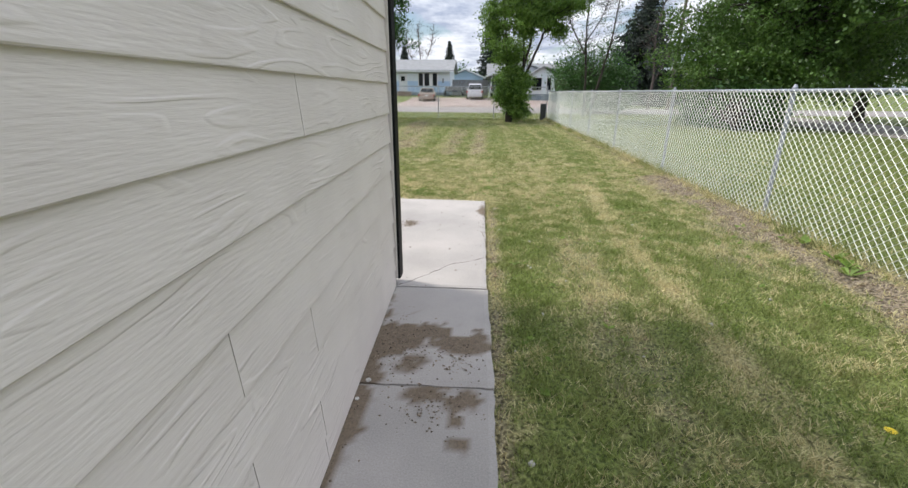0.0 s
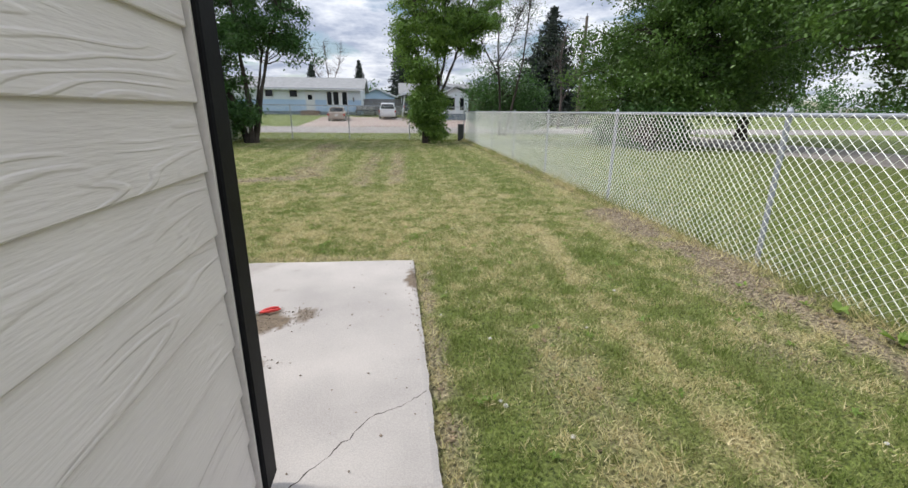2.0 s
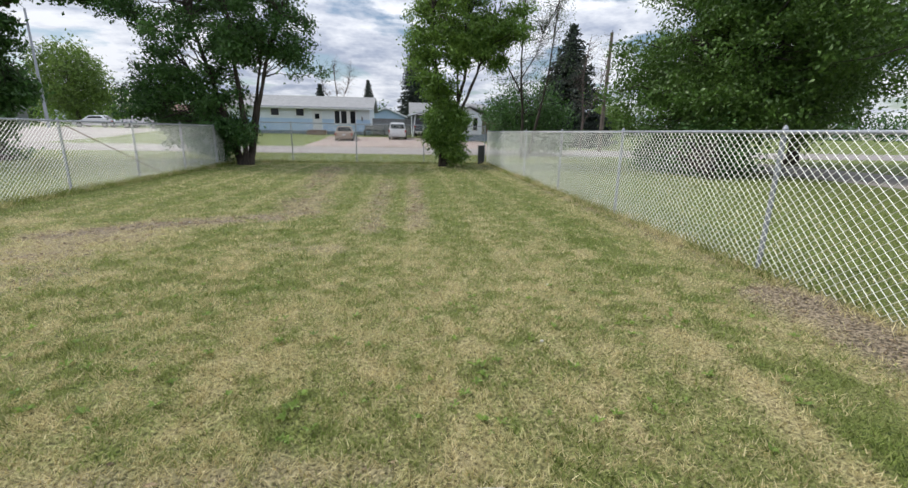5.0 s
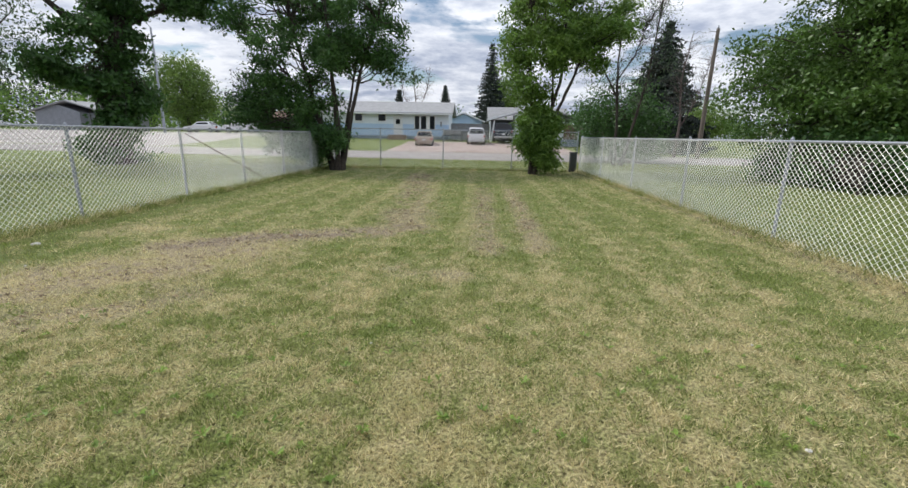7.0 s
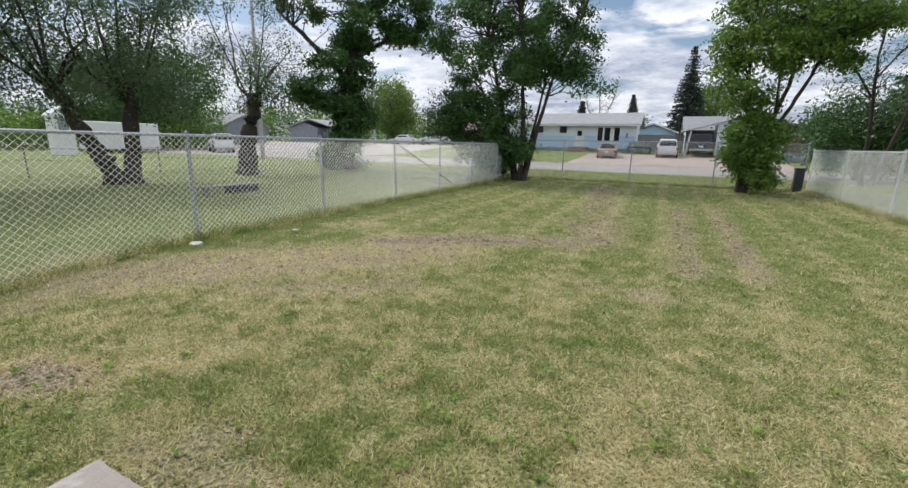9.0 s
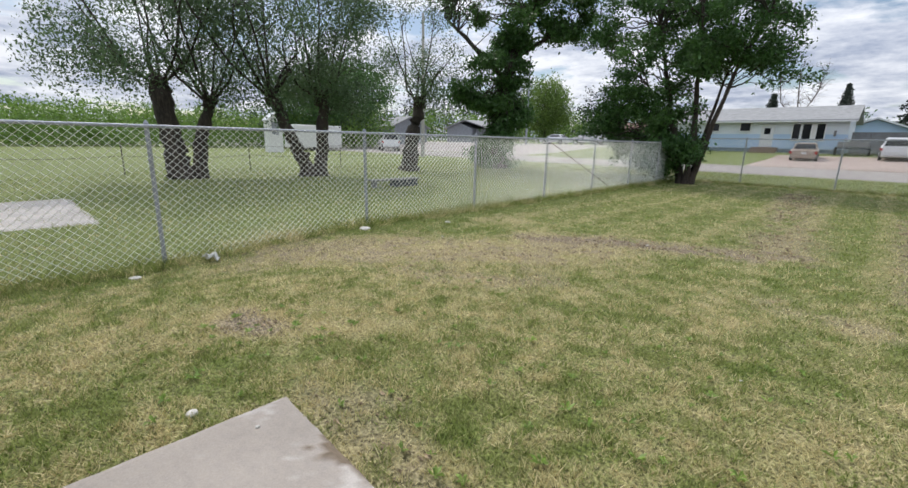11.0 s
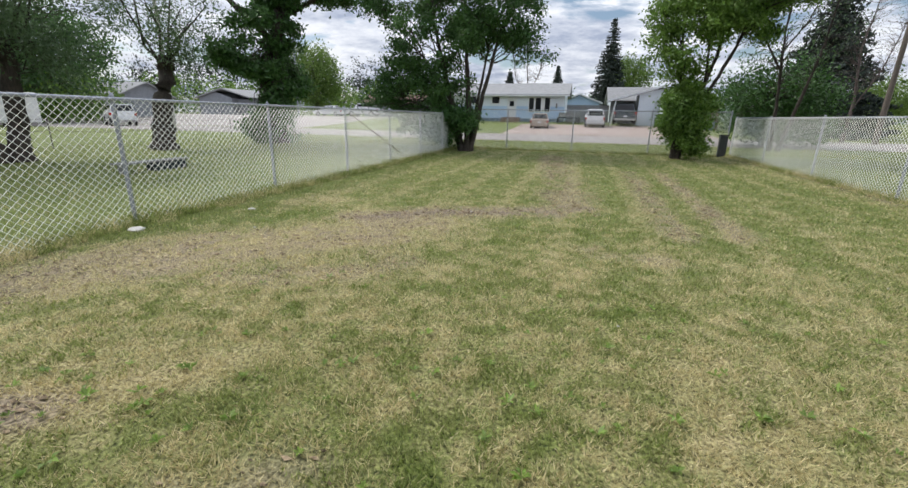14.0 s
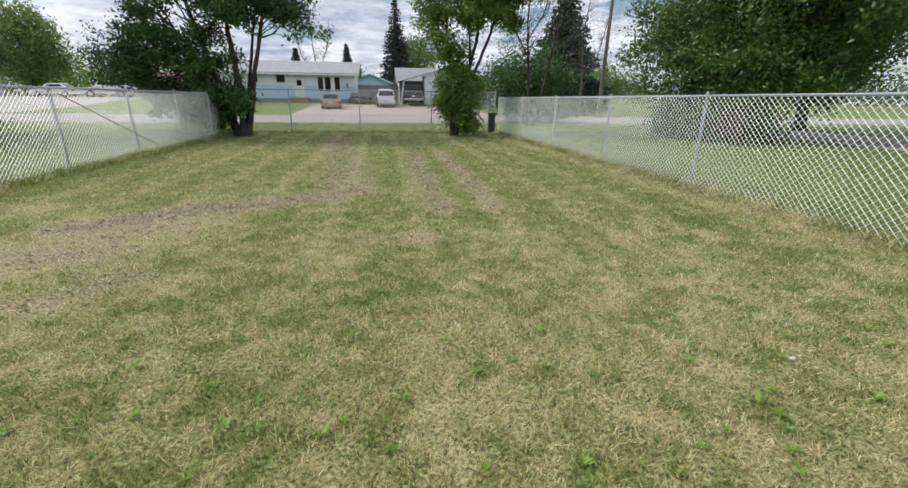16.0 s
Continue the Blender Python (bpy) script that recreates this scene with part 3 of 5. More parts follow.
# ---- concrete slabs ----
def slab(name, corners, top, label, dirt_at=(), parent=None):
    """A concrete slab from four corners, its top a fine sheet with rounded, slightly chipped edges."""
    a, b, c, d = [np.array(p) for p in corners]
    nx = max(12, int(np.linalg.norm(b - a) / 0.03))
    ny = max(12, int(np.linalg.norm(d - a) / 0.03))
    u, v = np.meshgrid(np.linspace(0, 1, nx), np.linspace(0, 1, ny), indexing="ij")
    P = (1 - u)[..., None] * ((1 - v)[..., None] * a + v[..., None] * d) + u[..., None] * ((1 - v)[..., None] * b + v[..., None] * c)
    x, y = P[..., 0].copy(), P[..., 1].copy()
    rim = (u == 0) | (u == 1) | (v == 0) | (v == 1)
    chip = fbm(x * 14, y * 14, 2, 3) - 0.5
    x += np.where((u == 0) | (u == 1), 0.02 * chip, 0)
    y += np.where((v == 0) | (v == 1), 0.02 * chip, 0)
    z = top + 0.004 * (fbm(x * 2, y * 2, 6) - 0.5) - np.where(rim, 0.006 + 0.008 * np.abs(chip), 0)
    dirt = np.zeros(x.shape)
    for px, py, r, s, *part_dirt in dirt_at:
        e = np.hypot(x - px, (y - py) / s) / r + 1.6 * (fbm(x * 7, y * 7, 17) - 0.5) + 1.0 * (fbm(x * 22, y * 22, 4, 3) - 0.5)
        dirt = np.maximum(dirt, (1 - smooth(0.75, 1.0, e)) * (part_dirt[0] if part_dirt else 1.0))
    z += 0.008 * dirt * fbm(x * 30, y * 30, 8, 2)
    V = np.stack([x, y, z], -1).reshape(-1, 3)
    ring = [i * ny for i in range(nx)] + [(nx - 1) * ny + j for j in range(1, ny)] + [i * ny + ny - 1 for i in range(nx - 2, -1, -1)] + [j for j in range(ny - 2, 0, -1)]
    low = V[ring].copy()
    low[:, 2] = top - 0.11
    i, j = np.meshgrid(np.arange(nx - 1), np.arange(ny - 1), indexing="ij")
    q = np.stack([i * ny + j, (i + 1) * ny + j, (i + 1) * ny + j + 1, i * ny + j + 1], -1).reshape(-1, 4)
    n0, m = len(V), len(ring)
    side = np.array([[ring[k], n0 + k, n0 + (k + 1) % m, ring[(k + 1) % m]] for k in range(m)])
    me = mesh_np(name, np.concatenate([V, low]), np.concatenate([q, side]), CONCRETE, False)
    values(me, "dirt", np.concatenate([dirt.ravel(), np.zeros(m)]))
    return tagged(new(name, me), label, "concrete slab", kind="structure")


slab("patio_slab", [(-2.95, 3.37), (0.478, 3.366), (0.462, 6.075), (-2.95, 6.19)], 0.03, "pale concrete patio slab with a hairline crack and soil spots",
     [(-0.62, 4.85, 0.22, 0.75), (-0.35, 4.95, 0.08, 1.3, 0.8), (-0.5, 4.3, 0.1, 0.8), (0.44, 5.5, 0.05, 5.0), (-2.02, 6.12, 0.1, 0.9), (-2.3, 6.2, 0.25, 0.4), (-2.5, 5.4, 1.2, 1.0, 0.42), (-1.6, 6.1, 0.9, 0.5, 0.2)])
slab("walk_slab", [(-0.24, 2.238), (0.51, 2.238), (0.485, 3.35), (-0.24, 3.35)], 0.028, "concrete walk slab soiled with brown mud beside the wall",
     [(-0.05, 2.62, 0.2, 1.35), (0.06, 2.42, 0.14, 0.9), (0.2, 2.72, 0.16, 0.6), (0.33, 2.62, 0.17, 0.75), (-0.15, 2.33, 0.1, 3.0), (-0.22, 2.7, 0.09, 6.0)])
slab("walk_slab", [(-0.24, 1.09), (0.515, 1.08), (0.51, 2.225), (-0.24, 2.228)], 0.028, "concrete walk slab soiled with brown mud beside the wall",
     [(0.2, 2.16, 0.14, 0.6), (0.36, 2.1, 0.14, 0.7), (0.36, 1.87, 0.06, 1.3), (0.34, 1.99, 0.05, 1.6), (-0.13, 2.0, 0.1, 2.0), (-0.17, 1.6, 0.09, 4.0), (-0.2, 1.2, 0.06, 4.0)])
for k in range(4):
    slab("walk_slab", [(-0.24, -0.07 - 1.15 * k), (0.515, -0.08 - 1.15 * k), (0.515, 1.07 - 1.15 * k), (-0.24, 1.08 - 1.15 * k)], 0.028, "plain concrete walk slab beside the house wall")

# ---- chain-link fences ----
DIAMOND, DIAMOND_TALL = 0.086, 0.078


def chain_link(name, length, tall, seed):
    """Zigzag wires woven side by side, sagging slightly out of plane. Along +x, from the ground up."""
    cols, rows = int(length / (DIAMOND / 2)), int(tall / (DIAMOND_TALL / 2))
    half = DIAMOND / 2
    V, F, base = [], [], 0
    k = np.arange(rows + 1)
    tri = np.arange(3) * 2 * np.pi / 3
    for c in range(0, cols, 1):
        zig = np.where(k % 2 == 0, 0.47, -0.47) * (1 if c % 2 == 0 else 1)
        x = (c + 0.5) * half * 2 * 0.5 + zig * half * 1.04 * (1 if c % 2 == 0 else -1)
        z = k * tall / rows
        sag = 0.035 * (fbm(x * 0.55, z * 0.9 + seed, seed) - 0.5)
        x = x + 0.02 * (fbm(x * 0.8, z * 1.2, seed + 3) - 0.5)
        z = z + 0.016 * (fbm(x * 0.9, z * 0.3, seed + 8) - 0.5)
        y = sag + 0.0025 * np.where(k % 2 == 0, 1, -1) * (1 if c % 2 == 0 else -1)
        P = np.stack([x, y, z], -1)
        n = rows + 1
        V.append((P[:, None] + 0.0038 * np.stack([np.cos(tri), np.sin(tri), 0 * tri], -1)[None]).reshape(-1, 3))
        i, j = np.meshgrid(np.arange(rows), np.arange(3), indexing="ij")
        F.append((base + np.stack([i * 3 + j, i * 3 + (j + 1) % 3, (i + 1) * 3 + (j + 1) % 3, (i + 1) * 3 + j], -1)).reshape(-1, 4))
        base += n * 3
    return mesh_np(name, np.concatenate(V), np.concatenate(F), WIRE, False)


def post_mesh(tall, r):
    bm = rod((0, 0, -0.3), (0, 0, tall), r, sides=14)
    rod((0, 0, tall), (0, 0, tall + 0.012), r * 1.12, sides=14, bm=bm)
    rod((0, 0, tall + 0.012), (0, 0, tall + 0.045), r * 1.12, r * 0.35, 14, bm)
    return as_mesh("post", bm, GALV)


def fence(label, at, turn, length, tall, posts, seed, thick=0.024, low=0.03):
    """A chain-link fence along its own +x; posts: places along it."""
    f = thing("chain_link_fence", at, label, "fence", turn=turn)
    pm = post_mesh(tall - 0.01, thick)
    tie = as_mesh("tie_band", rod((0, 0, 0), (0, 0, 0.02), thick * 1.16, sides=12), GALV)
    for s in posts:
        p = part("post", pm, None, f)
        p.location = (s, 0.034, 0)
        for q in range(1, 4):
            t = part("tie_band", tie, None, p)
            t.location = (0, 0, tall * q * 0.24)
    r = part("top_rail", rod((0, 0.012, tall - 0.03), (length, 0.012, tall - 0.03), 0.0185, sides=10), GALV, f)
    part("chain_link_mesh", chain_link("chain_link_mesh", length, tall - 0.02 - low, seed), None, f).location = (0, -0.006, low)
    return f


FENCE_R = fence("galvanised chain-link fence along the mown yard's edge", (3.63, 26.0 - 2.27, 0.05), -90, 29.0, 1.40,
                [0.0, 3.05, 6.1, 9.13, 12.01, 15.16, 18.21, 21.26, 24.3, 27.4], 3)
FENCE_L = fence("galvanised chain-link fence with tall grass at its foot", (-6.72, -4.0, 0.05), 90, 28.15, 1.42,
                [1.7, 4.7, 7.6, 10.475, 13.295, 15.89, 18.44, 20.85, 23.3, 25.7, 28.12], 7, low=-0.13)
FENCE_B = fence("taller chain-link fence across the end of the yard", (-6.72, 24.15, 0.0), 0, 10.35, 1.66, [0.05, 2.06, 4.73, 7.63, 10.33], 11)
brace = part("brace_rod", rod((18.5, -0.05, 1.3), (21.7, -0.05, 0.1), 0.009, sides=6), BROWN_WOOD, FENCE_L, "rusty brace rod")


# ---- trees ----
def leaf_cloud(rng, centres, per, spread, size, mat, droop=0.0):
    """Many small pointed leaves about each centre, one mesh."""
    n = len(centres) * per
    c = np.repeat(np.asarray(centres), per, 0) + rng.normal(0, 1, (n, 3)) * np.asarray(spread)
    a = rng.normal(0, 1, (n, 3))
    a[:, 2] -= droop
    a /= np.linalg.norm(a, axis=1)[:, None]
    b = np.cross(a, rng.normal(0, 1, (n, 3)))
    b /= np.linalg.norm(b, axis=1)[:, None] + 1e-9
    s = size * rng.uniform(0.6, 1.35, (n, 1))
    V = np.stack([c - a * s, c + b * s * 0.5 + a * s * 0.1, c + a * s, c - b * s * 0.5 + a * s * 0.1], 1).reshape(-1, 3)
    return mesh_np("crown", V, np.arange(n * 4).reshape(-1, 4), mat, False)


def in_ellipsoid(rng, n, c, r, shell=0.35):
    """Points in an ellipsoid, thinner towards its middle, with an uneven outline."""
    d = rng.normal(0, 1, (n, 3))
    d /= np.linalg.norm(d, axis=1)[:, None]
    wob = 0.78 + 0.45 * fbm(np.arctan2(d[:, 1], d[:, 0]) * 1.7 + c[0], d[:, 2] * 2.4 + c[1], 5, 3)
    return np.asarray(c) + d * np.asarray(r) * (wob * (shell + (1 - shell) * rng.random(n) ** 0.5))[:, None]


def on_boughs(rng, n, c, r, shell, size):
    """Clump centres gathered on boughs, so that the crown has masses and gaps."""
    m = max(3, int(n / 7))
    hubs = in_ellipsoid(rng, m, c, np.asarray(r) * 0.94, shell)
    return hubs[rng.integers(0, m, n)] + rng.normal(0, 1, (n, 3)) * np.array([1.0, 1.0, 0.55]) * size


def bend(rng, a, b, n=7, lift=0.15, wander=0.05):
    """A branch's line from a to b, arched and slightly crooked."""
    a, b = np.asarray(a, float), np.asarray(b, float)
    t = np.linspace(0, 1, n)[:, None]
    ln = np.linalg.norm(b - a)
    p = a + (b - a) * t + np.array([0, 0, lift * ln]) * (np.sin(t * np.pi) * 0.5)
    return p + rng.normal(0, wander * ln, (n, 3)) * np.sin(t * np.pi)


def tree(name, label, at, trunks, crowns, leaf, seed, bark=BARK, size=0.06, per=60, spread=0.3, clusters=130, category="tree", twig=0.016, shell=0.35, droop=0.0, limbs=True, share=0.6, bough=0.0):
    """trunks: list of (points, first radius, last radius); crowns: list of (centre, radii, share). All from the tree's foot."""
    rng = np.random.default_rng(seed)
    at = (at[0], at[1], float(height(np.float64(at[0]), np.float64(at[1]))) - 0.03)
    t = thing(name, at, label, category)
    lines, joints = [], []
    for pts, r0, r1 in trunks:
        pts = np.asarray(pts, float)
        s = np.linspace(0, len(pts) - 1, max(8, 5 * len(pts)))
        p = np.stack([np.interp(s, np.arange(len(pts)), pts[:, k]) for k in range(3)], -1)
        p[1:-1] += rng.normal(0, 0.03, (len(p) - 2, 3)) * min(1.0, 4 * r0)
        rad = np.interp(s, [0, len(pts) - 1], [r0, r1])
        rad = rad * (1 + 0.10 * rng.normal(0, 1, len(rad)).clip(-1, 1))
        if pts[0][2] < 0.2:
            rad[:2] *= (1.45, 1.18)
        lines.append((p, rad))
        joints.append(p[len(p) // 3:])
    thin = [ln for ln, (pts, r0, r1) in zip(lines, trunks) if r0 < 0.06]
    for ln, (pts, r0, r1) in zip(lines, trunks):
        if r0 >= 0.06:
            V, F = tubes([ln], 12)
            part("trunk" if pts[0][2] < 0.2 else "limb", mesh_np("trunk", V, F, bark, True), None, t)
    joints = np.concatenate(joints)
    total = sum(c[2] for c in crowns)
    centres = np.concatenate([on_boughs(rng, max(3, int(clusters * c[2] / total)), c[0], c[1], shell, bough * min(1.0, min(c[1]) / 1.2)) if bough else
                              in_ellipsoid(rng, max(3, int(clusters * c[2] / total)), c[0], c[1], shell) for c in crowns])
    if limbs:
        lines = list(thin)
        for c in centres[rng.random(len(centres)) < share]:
            d = np.linalg.norm(joints - c, axis=1) + 0.8 * np.maximum(joints[:, 2] - c[2] + 0.3, 0)
            a = joints[np.argsort(d)[int(rng.integers(0, min(4, len(d))))]]
            p = bend(rng, a, c)
            lines.append((p, np.linspace(twig * (0.6 + 0.5 * np.linalg.norm(c - a)), twig * 0.25, len(p))))
        V, F = tubes(lines, 5)
        tagged(part("branchwork", mesh_np("branchwork", V, F, bark, True), None, t), kind="stuff")
    part("crown", leaf_cloud(rng, centres, per, spread, size, leaf, droop), None, t)
    return t


def spruce(label, at, tall, wide, seed, low=0.6, mat=NEEDLE, gaps=0.0):
    """A conifer: a straight trunk, whorls of drooping boughs, each a fan of needle sprays."""
    rng = np.random.default_rng(seed)
    at = (at[0], at[1], float(height(np.float64(at[0]), np.float64(at[1]))))
    t = thing("spruce_tree", at, label, "conifer tree")
    V, F = tubes([(np.stack([np.zeros(9), np.zeros(9), np.linspace(-0.1, tall, 9)], -1), np.linspace(0.02 * tall, 0.01, 9))], 8)
    part("trunk", mesh_np("trunk", V, F, BARK, True), None, t)
    cs, ends = [], []
    for z in np.arange(low, tall, 0.26 * tall / 10):
        f = 1 - (z - low) / (tall - low)
        count = int(5 + 9 * f)
        for k in range(count):
            if rng.random() < gaps:
                continue
            a = 2 * np.pi * (k + rng.random()) / count
            ln = wide * (f ** 0.85) * rng.uniform(0.72, 1.1) + 0.1
            for q in np.linspace(0.12, 1, max(3, int(ln / 0.16))):
                cs.append((np.cos(a) * ln * q, np.sin(a) * ln * q, z - 0.28 * ln * q + 0.12 * ln * q * q))
            ends.append((np.array([[0, 0, z], [np.cos(a) * ln * .5, np.sin(a) * ln * .5, z - .11 * ln], [np.cos(a) * ln, np.sin(a) * ln, z - .16 * ln]]), np.array([0.02, 0.012, 0.004])))
    V, F = tubes(ends, 4)
    tagged(part("boughwork", mesh_np("boughwork", V, F, BARK, False), None, t), kind="stuff")
    part("needles", leaf_cloud(rng, cs, 7, (0.13, 0.13, 0.07), 0.15, mat, 0.6), None, t)
    return t


# trees inside the yard's far corners
tree("corner_tree", "many-stemmed dark green tree in the fence corner", (-6.05, 22.5), [
    ([(-0.1, 0, 0), (-0.5, 0, 1.6), (-1.0, 0.1, 3.4), (-1.7, 0.2, 6.0)], 0.13, 0.04),
    ([(0.05, -0.1, 0), (0.1, 0, 1.8), (0.0, -0.2, 4.0), (-0.2, -0.1, 7.0)], 0.12, 0.035),
    ([(0.2, 0, 0), (0.6, 0.1, 2.0), (1.2, 0, 4.2), (2.0, 0.2, 6.0)], 0.10, 0.03),
    ([(0.1, 0.15, 0), (0.35, 0.5, 2.0), (0.7, 1.0, 4.5)], 0.09, 0.03),
    ([(-0.2, 0.1, 0), (-0.9, 0.4, 1.8), (-2.2, 0.5, 4.2)], 0.08, 0.025)], [
    ((-1.2, 0.2, 5.6), (3.2, 2.6, 2.5), 1.0), ((1.2, 0.1, 4.9), (2.1, 2.0, 1.7), 0.55), ((-1.9, 0.4, 2.3), (1.9, 1.4, 1.9), 0.75), ((-0.9, 0.0, 1.5), (0.9, 0.8, 0.9), 0.18),
    ((0.55, -0.1, 1.3), (0.6, 0.6, 0.7), 0.07), ((-0.6, 0.0, 8.0), (3.0, 2.6, 1.6), 0.5), ((-0.3, -0.2, 0.5), (0.5, 0.4, 0.4), 0.025)],
    LEAF_DARK, 11, size=0.06, per=115, spread=(0.18, 0.18, 0.13), clusters=680, bough=0.36, droop=0.5)
tree("corner_tree", "leafy tree with leaning stems rising from a dense bush", (1.65, 22.65), [
    ([(0.0, 0, 0), (0.4, 0, 1.6), (1.1, 0, 3.2), (1.9, 0.1, 5.4)], 0.10, 0.03),
    ([(-0.05, 0.1, 0), (0.35, 0.1, 1.7), (0.85, 0.2, 3.6), (0.9, 0.2, 6.5)], 0.10, 0.03),
    ([(-0.1, 0, 0), (-0.15, 0, 1.8), (-0.3, 0, 3.6), (-0.5, 0.1, 6.0)], 0.08, 0.025),
    ([(0.5, 0, 1.7), (0.55, 0, 3.0), (0.4, 0.1, 5.0)], 0.06, 0.025)], [
    ((-0.05, 0, 1.55), (0.9, 0.8, 0.75), 0.42), ((0.1, 0, 0.75), (0.72, 0.7, 0.6), 0.2), ((-0.1, 0, 2.5), (0.42, 0.42, 0.7), 0.11), ((-0.3, 0, 4.3), (1.0, 0.95, 1.6), 0.38),
    ((1.15, 0.1, 5.7), (2.1, 1.8, 1.8), 0.7), ((1.8, 0.1, 4.6), (0.9, 0.8, 0.9), 0.12), ((0.5, 0, 8.0), (1.8, 1.6, 1.4), 0.2)],
    LEAF, 12, size=0.056, per=105, spread=(0.16, 0.16, 0.12), clusters=740, bough=0.34, droop=0.4)

# pollarded willows and the ivied tree on the next lot


def willow(label, at, stems, seed, clusters=120, reach=3.1):
    """Thick cut-back stems with a head of upright shoots and thin grey-green foliage."""
    rng = np.random.default_rng(seed)
    trunks = list(stems)
    crowns = []
    for pts, r0, r1 in stems:
        top = np.asarray(pts[-1], float)
        trunks.append(([tuple(top - (0, 0, 0.12)), tuple(top + (0.02, 0.01, 0.14))], r1 * 1.25, r1 * 1.05))
        for k in range(8):
            a = 6.28 * (k + rng.random()) / 8
            o = rng.uniform(0.35, 1.0) * reach * 0.8
            end = top + (np.cos(a) * o, np.sin(a) * o, rng.uniform(1.5, 4.4))
            knee = top + (np.cos(a) * o * 0.35 + rng.normal(0, 0.12), np.sin(a) * o * 0.35 + rng.normal(0, 0.12), rng.uniform(0.3, 0.8))
            mid = (knee + end) / 2 + rng.normal(0, 0.16, 3)
            trunks.append(([tuple(top + (np.cos(a) * r1 * .5, np.sin(a) * r1 * .5, 0.02)), tuple(knee), tuple(mid), tuple(end)], rng.uniform(0.04, 0.058), 0.012))
        crowns += [(tuple(top + (0, 0, 2.4)), (reach * 0.95, reach * 0.95, 2.4), 1.0), (tuple(top + (0, 0, 0.5)), (reach * 0.9, reach * 0.9, 1.0), 0.3)]
    return tree("pollard_willow", label, at, trunks, crowns, LEAF_PALE, seed, bark=BARK, size=0.044, per=85, spread=(0.22, 0.22, 0.3), clusters=int(clusters * 1.25), twig=0.009, shell=0.15, bough=0.4, droop=0.6)


willow("pollarded willow with two thick dark stems on the lawn", (-16.1, 9.15), [
    ([(-0.1, -0.1, 0), (-0.2, -0.2, 1.0), (-0.4, -0.35, 2.75)], 0.36, 0.25), ([(0.0, 0.35, 0), (0.0, 0.5, 1.2), (0.0, 0.85, 2.3)], 0.24, 0.16)], 21, 330)
willow("pollarded willow forked low in a wide V", (-15.1, 12.75), [
    ([(0.0, -0.1, 0), (0.1, -0.45, 0.8), (0.1, -0.9, 1.7), (0.1, -1.3, 2.55)], 0.26, 0.15), ([(0.0, 0.25, 0), (0.0, 0.45, 1.0), (0.0, 0.5, 2.6)], 0.27, 0.17)], 22, 330)
willow("leaning pollarded willow with a knobbed head", (-15.5, 17.5), [
    ([(0.0, -0.1, 0), (0.0, 0.05, 1.0), (0.0, 0.5, 2.85)], 0.38, 0.24)], 23, 80, 2.4)
tree("ivied_tree", "tall dark tree with its trunk clothed in leaves", (-14.8, 22.5), [
    ([(0, 0, 0), (0.0, 0.1, 2.0), (0.0, 0.6, 4.5), (0.3, 1.2, 6.5), (1.2, 2.0, 8.5)], 0.42, 0.2),
    ([(0.1, 0.8, 5.2), (1.2, 2.0, 6.2), (3.0, 3.6, 7.2)], 0.11, 0.04), ([(0, 0.5, 4.2), (-0.8, -1.0, 5.6), (-1.6, -2.2, 6.8)], 0.16, 0.05)], [
    ((0, 0.0, 0.8), (0.85, 0.95, 0.8), 0.3), ((0, 0.15, 2.7), (0.62, 0.75, 2.0), 0.55), ((0.05, 0.7, 5.2), (0.75, 0.85, 1.4), 0.4), ((-0.1, -1.5, 3.6), (0.8, 1.3, 0.9), 0.22), ((0.0, -1.2, 5.0), (0.9, 0.9, 0.8), 0.1),
    ((0.2, 1.6, 2.6), (0.6, 0.7, 0.8), 0.12), ((0.5, 0.6, 8.2), (4.3, 4.3, 1.9), 1.0), ((2.0, 2.6, 6.7), (1.5, 1.6, 0.6), 0.25)],
    LEAF_DARK, 24, size=0.085, per=76, spread=(0.2, 0.2, 0.16), clusters=760, bough=0.36, droop=0.4)
# beyond the fences
tree("shade_tree", "dark round-crowned tree behind the willows", (-52.7, 38.5), [([(0, 0, 0), (0, 0, 3.0), (0.2, 0, 7.5)], 0.32, 0.08)], [
    ((0, 0, 6.2), (5.2, 6.4, 4.4), 1.0), ((0.5, -6.5, 5.0), (4.0, 4.6, 3.4), 0.6)], LEAF_DARK, 30, size=0.17, per=80, spread=0.6, clusters=300)
tree("shade_tree", "broad deep green shade tree with a low crown", (12.6, 20.5), [
    ([(0, 0, 0), (0.1, 0, 2.0), (-0.6, 0.3, 4.5), (-1.2, 0.5, 7.0)], 0.24, 0.06), ([(0.2, 0.1, 0.8), (1.0, 0.3, 3.0), (2.2, 0.2, 6.0)], 0.18, 0.05)], [
    ((0, 0.4, 4.0), (4.4, 3.8, 2.9), 1.0), ((0.3, 0.2, 7.2), (3.9, 3.6, 2.4), 0.7), ((-1.0, 0.8, 2.6), (2.9, 2.6, 1.3), 0.3)],
    LEAF_SHADE, 31, size=0.068, per=150, spread=(0.3, 0.3, 0.2), clusters=900, twig=0.02, bough=0.6, droop=0.4)
